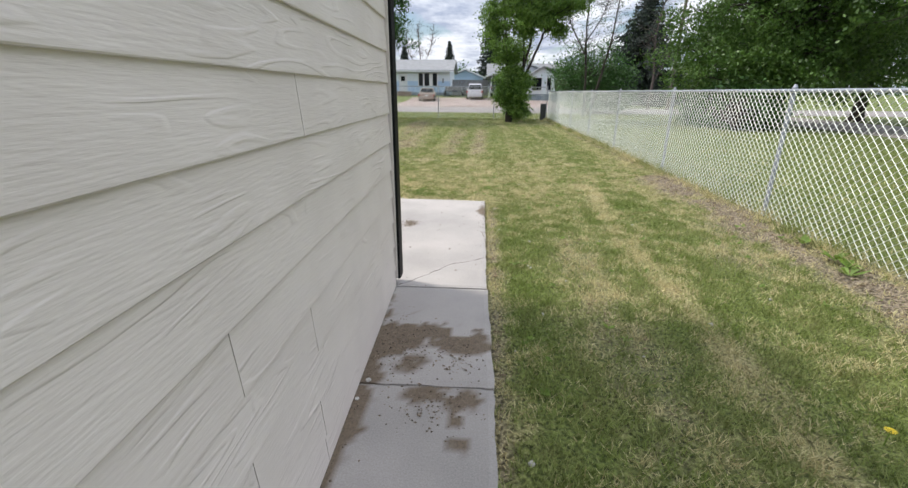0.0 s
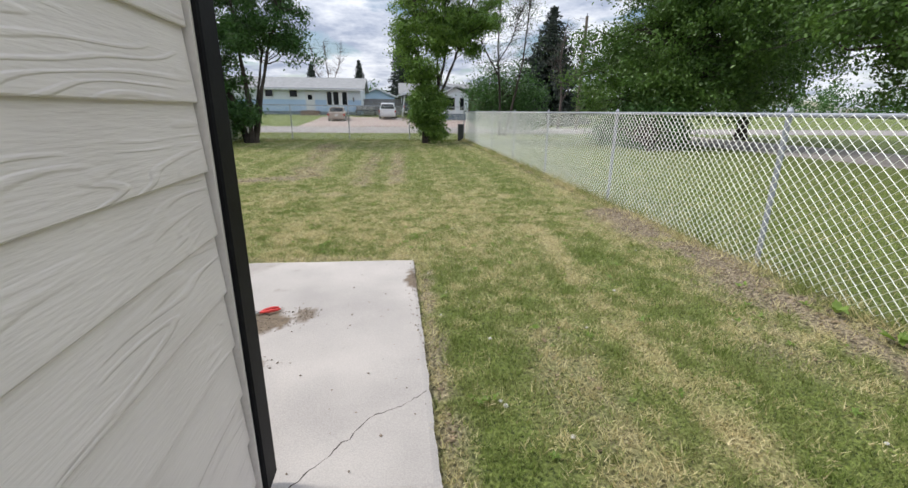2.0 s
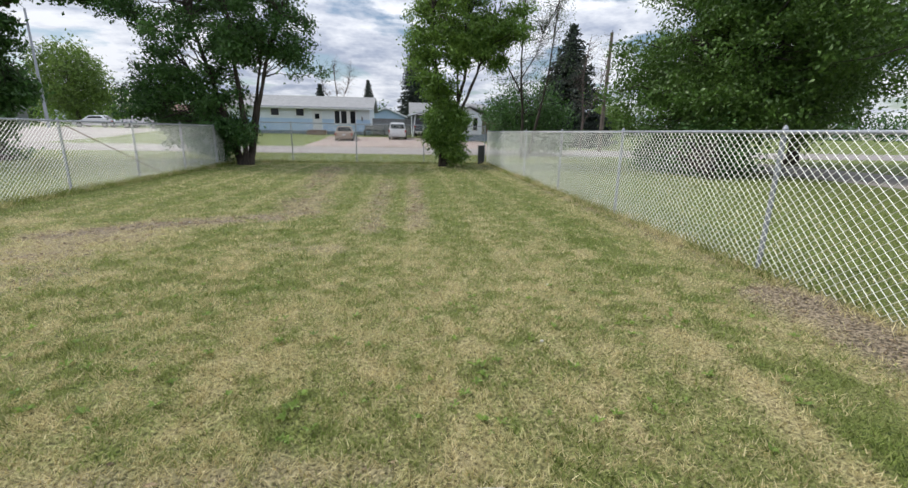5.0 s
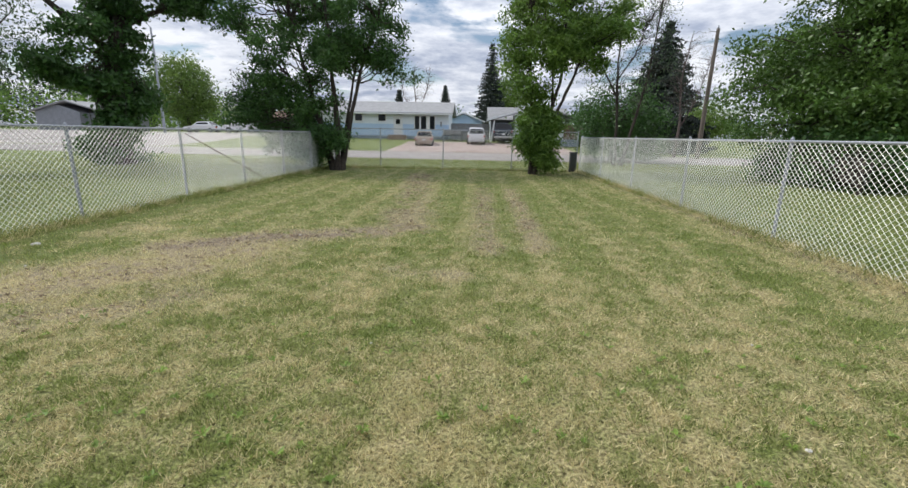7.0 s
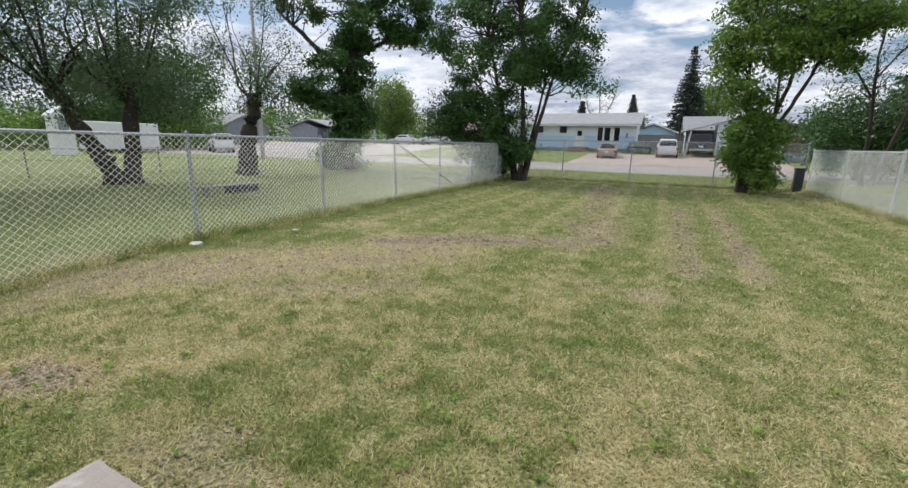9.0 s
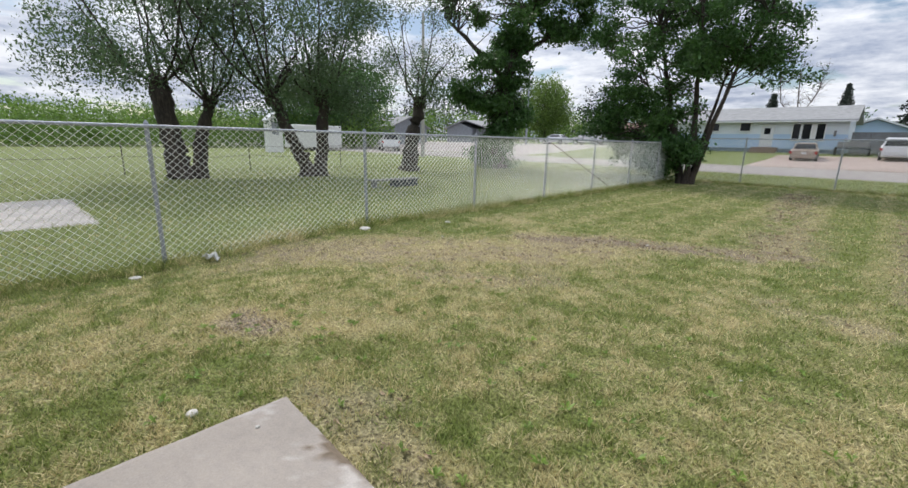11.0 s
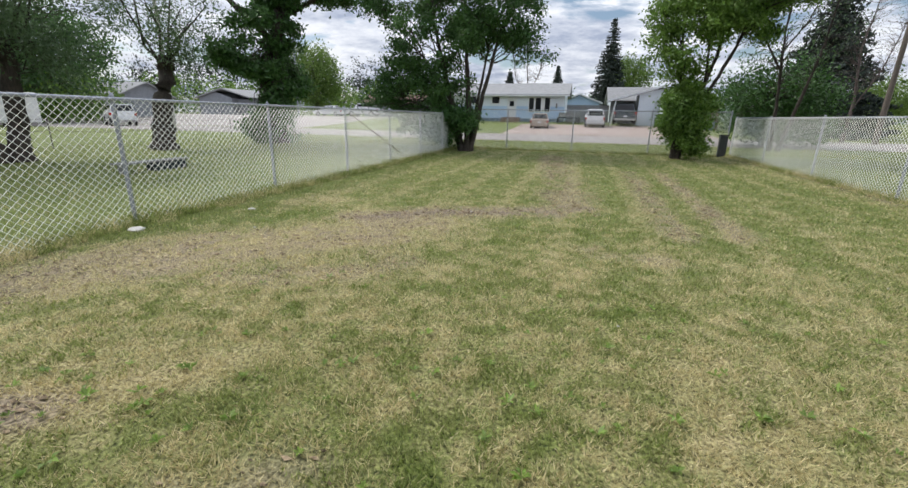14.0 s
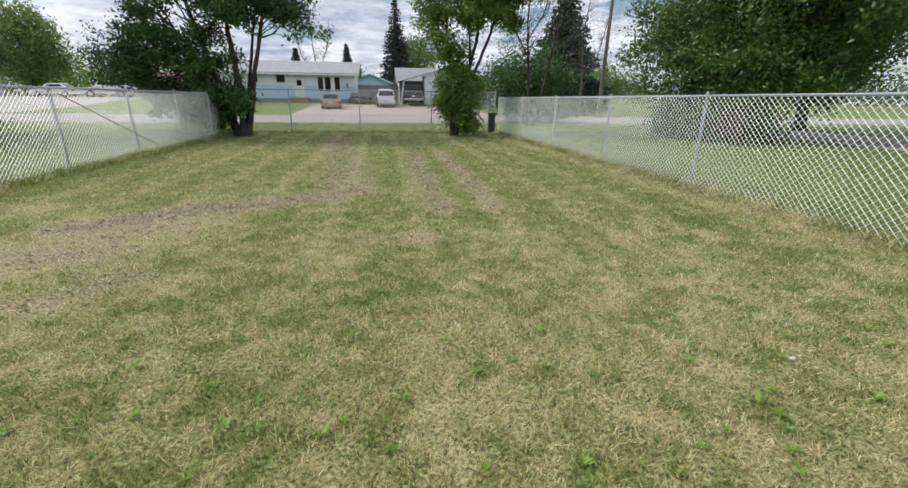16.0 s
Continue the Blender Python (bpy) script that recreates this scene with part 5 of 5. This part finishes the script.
cart = thing("utility_trailer", (-3.0, 51.0, land(-3.0, 51)), "small dark utility trailer beside the driveway", "trailer")
part("bed", box(-0.9, 0.9, -0.6, 0.6, 0.45, 0.62, 0.02), CAR_DARK, cart)
for a, b, c, d in ((-0.9, 0.9, -0.6, -0.55), (-0.9, 0.9, 0.55, 0.6), (-0.9, -0.85, -0.545, 0.545), (0.85, 0.9, -0.545, 0.545)):
    part("side_board", box(a, b, c, d, 0.622, 1.0), GREY_WOOD, cart)
for s in (-0.98, 0.98):
    part("wheel", rod((s - 0.07, 0, 0.3), (s + 0.07, 0, 0.3), 0.3, sides=18), RUBBER, cart)

# ---- poles and lamps ----
pole = thing("utility_pole", (14.3, 36.0, land(14.3, 36) - 0.1), "weathered wooden utility pole leaning slightly", "utility pole")
part("shaft", rod((0, 0, 0), (0.12, 0, 8.2), 0.15, 0.10, 14), POLE_WOOD, pole)
part("bracket", rod((0.1, 0, 8.0), (-0.45, 0, 8.05), 0.02, sides=6), GALV, pole)
part("insulator", rod((0.12, 0, 8.2), (0.12, 0, 8.38), 0.05, 0.03, 8), GALV, pole)


def street_lamp(label, at, tall, arm, turn, mat, double=False):
    p = thing("street_lamp", (at[0], at[1], land(*at) - 0.05), label, "street lamp", turn=turn)
    part("shaft", rod((0, 0, 0), (0, 0, tall), 0.15, 0.09, 14), mat, p)
    for lift in ((0.0, -0.55) if double else (0.0,)):
        t = np.linspace(0, 1, 10)
        pts = np.stack([arm * t, 0 * t, tall + lift + 1.0 * np.sin(t * np.pi * 0.55)], -1)
        V, F = tubes([(pts, np.full(10, 0.035))], 8)
        part("arm", mesh_np("arm", V, F, GALV, True), None, p)
        if lift == 0:
            e = pts[-1]
            part("lamp_head", box(e[0] - 0.1, e[0] + 0.55, -0.13, 0.13, e[2] - 0.09, e[2] + 0.06, 0.04), GALV, p)
    return p


street_lamp("tall grey street lamp with a curved arm", (-36.2, 55.0), 11.2, -2.4, -25, GALV)
street_lamp("wooden pole carrying curved street-lamp arms", (-26.6, 28.0), 10.2, 1.7, 20, SUNLIT_POLE, True)

# ---- things in and beside the yard ----
low_bench = thing("low_bench", (-10.7, 12.95, land(-10.7, 12.95)), "low plank bench on a dark block in the grass", "bench", turn=90)
part("plank", box(-0.85, 0.8, -0.16, 0.16, 0.19, 0.225, 0.008), GREY_WOOD, low_bench, "bleached plank")
part("block", box(-0.1, 0.72, -0.14, 0.14, -0.02, 0.188, 0.02), CAR_DARK, low_bench, "dark block")
part("leg", box(-0.75, -0.68, -0.1, 0.1, -0.02, 0.188, 0.01), GREY_WOOD, low_bench)

stump = thing("meter_box", (3.42, 23.95, 0.0), "dark grey utility box at the fence corner", "utility box")
part("cabinet", box(-0.13, 0.13, -0.1, 0.1, -0.02, 0.78, 0.02), DARK_GREY, stump)
part("lid", box(-0.15, 0.15, -0.12, 0.12, 0.782, 0.83, 0.012), DARK_GREY, stump)

cable_fence = thing("cable_fence", (-18.6, 4.0, 0.0), "low cable fence on thin dark posts", "fence")
cable_post = as_mesh("post", rod((0, 0, -0.1), (0, 0, 1.0), 0.018, 0.016, 8), BARK_GREY)
for k in range(7):
    part("post", cable_post, None, cable_fence).location = (0, 4.0 * k, land(-18.6, 4 + 4 * k))
for z in (0.6, 0.98):
    t = np.linspace(0, 24, 73)
    V, F = tubes([(np.stack([0 * t, t, land(-18.6, 10) + z - 0.09 * np.sin(np.pi * (t % 4) / 4)], -1), np.full(73, 0.007))], 5)
    part("cable", mesh_np("cable", V, F, BARK_GREY, True), None, cable_fence)


# ---- small things ----
crack_rng = np.random.default_rng(5)
crack_line = np.array([(-0.165, 3.37), (0.03, 3.60), (0.2, 3.815), (0.33, 3.87), (0.46, 3.98)])
s = np.linspace(0, 4, 40)
cx, cy = np.interp(s, range(5), crack_line[:, 0]), np.interp(s, range(5), crack_line[:, 1])
cx, cy = cx + crack_rng.normal(0, 0.006, 40), cy + crack_rng.normal(0, 0.006, 40)
V, F = tubes([(np.stack([cx, cy, np.full(40, 0.0295)], -1), crack_rng.uniform(0.0012, 0.0035, 40))], 5)
tagged(new("slab_crack", mesh_np("slab_crack", V, F, CRACK)), "thin crooked crack across the patio slab", "crack", kind="structure")

# clods and grass clippings on the slabs
rng = np.random.default_rng(8)
pts = np.concatenate([rng.normal(0, 1, (n, 2)) * sd + c for c, sd, n in (
    ((-0.62, 4.85), (0.14, 0.09), 200), ((-0.35, 4.95), (0.05, 0.07), 90), ((-0.5, 4.3), (0.07, 0.05), 60), ((0.45, 5.2), (0.03, 0.5), 120),
    ((-0.02, 2.55), (0.13, 0.17), 260), ((0.3, 2.5), (0.09, 0.1), 160), ((0.24, 2.07), (0.1, 0.08), 160), ((-0.17, 1.9), (0.05, 0.5), 200), ((0.0, 4.6), (0.3, 0.8), 34), ((0.2, 5.0), (0.2, 0.7), 22))])
pts = pts[(pts[:, 0] > -0.2) & (pts[:, 0] < 0.47) | (pts[:, 1] > 3.5) & (pts[:, 0] < 0.455)]
n = len(pts)
size = rng.uniform(0.002, 0.0075, n)
base = np.array([(1, 0, 0), (0, 1, 0), (-1, 0, 0), (0, -1, 0), (0, 0, 0.7), (0, 0, -0.4)], float)
V = np.stack([pts[:, 0], pts[:, 1], np.full(n, 0.034)], -1)[:, None] + base[None] * size[:, None, None] * rng.uniform(0.6, 1.4, (n, 6, 1))
octa = np.array([(0, 1, 4), (1, 2, 4), (2, 3, 4), (3, 0, 4), (1, 0, 5), (2, 1, 5), (3, 2, 5), (0, 3, 5)])
tagged(new("slab_debris", mesh_np("slab_debris", V.reshape(-1, 3), (np.arange(n)[:, None, None] * 6 + octa[None]).reshape(-1, 3), SOIL_CLOD)), "crumbs of soil and dry clippings on the slabs", "debris", kind="stuff")

# garden tool left on the patio
tool = thing("hand_pruner", (-0.66, 4.97, 0.05), "hand pruner with red handles lying on soil", "garden tool", turn=28)
for k, off in enumerate((0.012, -0.018)):
    V, F = tubes([(np.array([(0.0, 0, 0), (0.05, off * 1.2, 0.004), (0.1, off * 1.6, 0.004), (0.14, off, 0)]), np.array([0.008, 0.011, 0.011, 0.007]))], 8)
    part("handle", mesh_np("handle", V, F, TOOL_RED, True), None, tool, "red plastic handle")
part("blade", prism([(-0.09, 0.0), (-0.05, 0.016), (0.0, 0.014), (0.0, -0.012), (-0.04, -0.008)], "z", -0.004, 0.004), CHROME, tool, "steel blade")
part("pivot", rod((0, 0, -0.006), (0, 0, 0.009), 0.009, sides=10), CHROME, tool)


def pebble(name, at, r, label, category, seed, mat=PEBBLE, squash=0.6):
    rs = np.random.default_rng(seed)
    bm = bmesh.new()
    bmesh.ops.create_icosphere(bm, subdivisions=2, radius=r)
    for v in bm.verts:
        v.co *= 1 + 0.25 * (noise.noise(v.co * 1.3 / r + Vector((seed, 0, 0))))
        v.co.z *= squash
    ob = new(name, as_mesh(name, bm, mat))
    ob.location = (at[0], at[1], land(*at) + r * squash * 0.55 + (0.03 if len(at) < 3 and -3 < at[0] < 0.48 and at[1] < 6.1 else 0.0))
    ob.rotation_euler = (0, 0, rs.random() * 6)
    return tagged(ob, label, category)


for k, at in enumerate([(0.65, 1.81), (2.86, 6.23), (-3.06, 11.34), (0.62, 4.9), (0.828, 3.89), (0.903, 4.52), (1.35, 2.6), (2.5, 3.4), (-5.3, 9.6), (0.9, 9.6), (1.4, 8.4),
                        (0.845, 3.85), (0.7, 5.3), (0.85, 3.05), (1.1, 3.6), (0.64, 2.6), (1.6, 4.6), (2.1, 5.2), (0.58, 5.75), (0.93, 5.1), (1.9, 3.0), (2.7, 4.6), (-1.3, 8.2), (1.0, 7.3)]):
    pebble("pebble", at, 0.008 + 0.003 * (k % 3) + (0.006 if k in (0, 2) else 0), "small pale pebble lying in the grass", "pebble", k)
pebble("pebble", (-0.11, 2.24), 0.014, "small white pebble on the muddy slab", "pebble", 50)
pebble("pebble", (-3.15, 5.8), 0.028, "white pebble in the grass beside the patio", "pebble", 52)
pebble("pebble", (-2.79, 5.98), 0.012, "small white pebble on the patio slab", "pebble", 53)
pebble("pebble", (-0.13, 2.10), 0.011, "small white pebble on the muddy slab", "pebble", 51)
pebble("flat_stone", (-6.46, 9.06), 0.09, "flat pale stone beside a fence post", "stone", 60, squash=0.25)
pebble("flat_stone", (-6.4, 6.12), 0.06, "flat pale stone at the fence's foot", "stone", 61, squash=0.25)
pebble("flat_stone", (-6.05, 10.44), 0.055, "flat grey stone in the grass", "stone", 62, squash=0.3)

# crumpled litter
bm = bmesh.new()
bmesh.ops.create_grid(bm, x_segments=12, y_segments=8, size=0.5)
for v in bm.verts:
    c = v.co.copy()
    v.co = Vector((c.x * 0.19, c.y * 0.09 + 0.03 * noise.noise(c * 3), 0.05 + 0.07 * noise.noise(c * 3.1) + 0.018 * noise.noise(c * 9)))
bmesh.ops.solidify(bm, geom=list(bm.faces), thickness=0.004)
litter = tagged(new("paper_litter", as_mesh("paper_litter", bm, CURTAIN_WHITE)), "crumpled white paper beside the fence", "litter")
litter.matrix_world = pose(-6.5, 6.9, land(-6.5, 6.9) + 0.02, 0, 0, 35)


def dandelion(at, seed):
    d = thing("dandelion", (at[0], at[1], land(*at)), "dandelion with one yellow flower in the grass", "flower")
    part("stalk", rod((0, 0, 0), (0.004, 0, 0.07), 0.003, 0.0022, 6), WEED, d)
    bm = bmesh.new()
    for ring, count in ((0.022, 16), (0.015, 12), (0.008, 8)):
        for k in range(count):
            a = 6.2832 * k / count
            h = 0.078 + (0.022 - ring) * 0.5
            q = [bm.verts.new((0.004 + math.cos(a + t) * r, math.sin(a + t) * r, h - z)) for r, t, z in ((0.002, 0, 0.006), (ring, -0.13, 0), (ring, 0.13, 0))]
            bm.faces.new(q)
    part("flower_head", bm, YELLOW, d, "yellow petals")
    return d


dandelion((2.135, 2.02), 1)


# ---- grass ----
def blades(name, label, x0, x1, y0, y1, thick, tall, wide, seed):
    """Single leaves of grass over an area. thick(x, y): leaves to the square metre; wide(x, y): their width."""
    rng = np.random.default_rng(seed)
    cell = 0.25
    cx, cy = np.meshgrid(np.arange(x0, x1, cell), np.arange(y0, y1, cell), indexing="ij")
    count = rng.poisson(thick(cx.ravel() + cell / 2, cy.ravel() + cell / 2) * cell * cell)
    x = np.repeat(cx.ravel(), count) + rng.random(count.sum()) * cell
    y = np.repeat(cy.ravel(), count) + rng.random(count.sum()) * cell
    n = len(x)
    tuft = fbm(x * 11, y * 11, 77, 3)
    d, b = worn(x, y)
    ok = (rng.random(n) > b * 0.85) & (rng.random(n) < 0.35 + 1.3 * tuft) & (x < x1) & (y < y1)
    ok &= ~((x > -2.97) & (x < 0.475 + 0.04 * (y < 3.4)) & (y < 6.075 + (0.46 - x) * 0.034)) & ~((x < 0) & (y < 3.4) & (x > -7))
    x, y, d, tuft = x[ok], y[ok], d[ok], tuft[ok]
    m = len(x)
    h = tall * rng.uniform(0.4, 1.2, m) * (0.3 + 1.4 * tuft) * (1 - 0.3 * d)
    straw = rng.random(m) < np.clip(0.08 + 1.0 * d + 0.6 * b[ok] + 1.9 * (fbm(x * 6.5, y * 6.5, 83, 3) - 0.5), 0, 1)
    lean = rng.uniform(0.25, 1.1, m) + straw * rng.uniform(0.0, 0.6, m)
    a, c = rng.random(m) * 6.2832, rng.random(m) * 6.2832
    z = height(x, y) + 0.012 * (fbm(x * 3, y * 3, 9) - 0.5) - 0.004
    w = wide(x, y) * rng.uniform(0.6, 1.3, m)
    P = np.stack([x, y, z], -1)
    side = np.stack([np.cos(c) * w, np.sin(c) * w, 0 * w], -1) / 2
    tip = P + np.stack([np.cos(a) * h * lean, np.sin(a) * h * lean, h / np.maximum(1, lean * 0.8)], -1)
    V = np.stack([P - side, P + side, tip], 1).reshape(-1, 3)
    me = mesh_np(name, V, np.arange(len(V)).reshape(-1, 3), BLADES)
    values(me, "dry", np.repeat(np.where(straw, rng.uniform(0.6, 1.0, m), rng.uniform(0, 0.3, m)), 3))
    values(me, "bare", np.zeros(3 * m))
    return tagged(new(name, me), label, "grass", kind="stuff")


def off_walk(x, y):
    return near_line(x, y, [(0.9, 1.2), (0.6, 4.0), (-0.6, 6.2), (-2.4, 6.2)])


blades("lawn_grass", "short mown grass, green mixed with straw", -6.7, 3.6, 0.4, 24.1,
       lambda x, y: 11500 / (1 + (off_walk(x, y) / 2.8) ** 2.3) + 420, 0.034, lambda x, y: 0.0066 + 0.0008 * off_walk(x, y), 61)
for k, area in enumerate([(-6.86, -6.5, -1.0, 24.1), (3.45, 3.75, 0.0, 23.7), (-6.7, 3.6, 24.0, 24.35)]):
    blades("edge_grass", "taller unmown grass along a fence", *area, lambda x, y: 2600 + 0 * x, (0.13, 0.125, 0.11)[k], lambda x, y: 0.0075 + 0.0003 * off_walk(x, y), 62 + k)
blades("neighbour_grass", "mown grass on the lot beyond the fence", -20.0, -6.86, 4.0, 28.0, lambda x, y: 60 + 800 / (1 + (off_walk(x, y) / 7) ** 4), 0.05, lambda x, y: 0.006 + 0.0012 * off_walk(x, y), 66)
blades("neighbour_grass", "mown grass on the lot beyond the fence", 3.75, 10.0, 3.0, 20.0, lambda x, y: 60 + 1000 / (1 + (off_walk(x, y) / 6) ** 4), 0.05, lambda x, y: 0.006 + 0.0012 * off_walk(x, y), 67)
blades("verge_grass", "bright green verge grass beside the street", -12, 9, 24.35, 29.6, lambda x, y: 420 + 0 * x, 0.05, lambda x, y: 0.018 + 0 * x, 68)

# loose crumbs of soil and dead thatch on the worn strips
rng = np.random.default_rng(65)
px, py = rng.uniform(-6.5, 3.5, 260000), rng.uniform(2.0, 22.0, 260000)
_, pb = worn(px, py)
hit = rng.random(len(px)) < 0.2 * np.clip(pb - 0.12, 0, 1)
hit &= ~((px > -2.97) & (px < 0.52) & (py < 6.2))
px, py = px[hit], py[hit]
n = len(px)
size = rng.uniform(0.005, 0.019, n) * (0.7 + 0.03 * py)
V = np.stack([px, py, height(px, py) + 0.006], -1)[:, None] + base[None] * np.array([1.6, 0.8, 0.8]) * size[:, None, None] * rng.uniform(0.5, 1.5, (n, 6, 1))
tagged(new("soil_crumbs", mesh_np("soil_crumbs", V.reshape(-1, 3), (np.arange(n)[:, None, None] * 6 + octa[None]).reshape(-1, 3), THATCH)), "crumbs of soil and dead thatch on worn ground", "soil", kind="stuff")

# broad-leaved weeds
rng = np.random.default_rng(64)
spots = np.concatenate([np.stack([rng.uniform(0.6, 3.4, 60), rng.uniform(1.2, 6.5, 60)], -1), np.stack([rng.uniform(-4.5, 3.0, 210), rng.uniform(6.35, 8.6, 210)], -1), np.stack([rng.uniform(-4.2, -3.1, 30), rng.uniform(5.6, 6.8, 30)], -1), np.stack([np.full(9, 3.42) + rng.normal(0, 0.06, 9), rng.uniform(2.2, 5.0, 9)], -1)])
Vs = []
for k, (px, py) in enumerate(spots):
    big = 2.0 if k >= len(spots) - 9 else rng.uniform(0.4, 0.85)
    for j in range(int(rng.integers(5, 11))):
        a = rng.random() * 6.28
        ln = 0.05 * big * rng.uniform(0.7, 1.3)
        d, s2 = np.array([np.cos(a), np.sin(a), 0]), np.array([-np.sin(a), np.cos(a), 0])
        p0 = np.array([px, py, land(px, py) + 0.012])
        up1, up2 = 0.022 * big * rng.uniform(0.5, 1.4), 0.03 * big * rng.uniform(0.2, 1.3)
        w = ln * 0.22
        Vs += [p0, p0 + d * ln * 0.55 + s2 * w + (0, 0, up1), p0 + d * ln + (0, 0, up2), p0 + d * ln * 0.55 - s2 * w + (0, 0, up1)]
V = np.array(Vs)
tagged(new("broadleaf_weeds", mesh_np("broadleaf_weeds", V, np.arange(len(V)).reshape(-1, 4), WEED)), "bright green dandelion leaves scattered in the lawn", "weeds", kind="stuff")
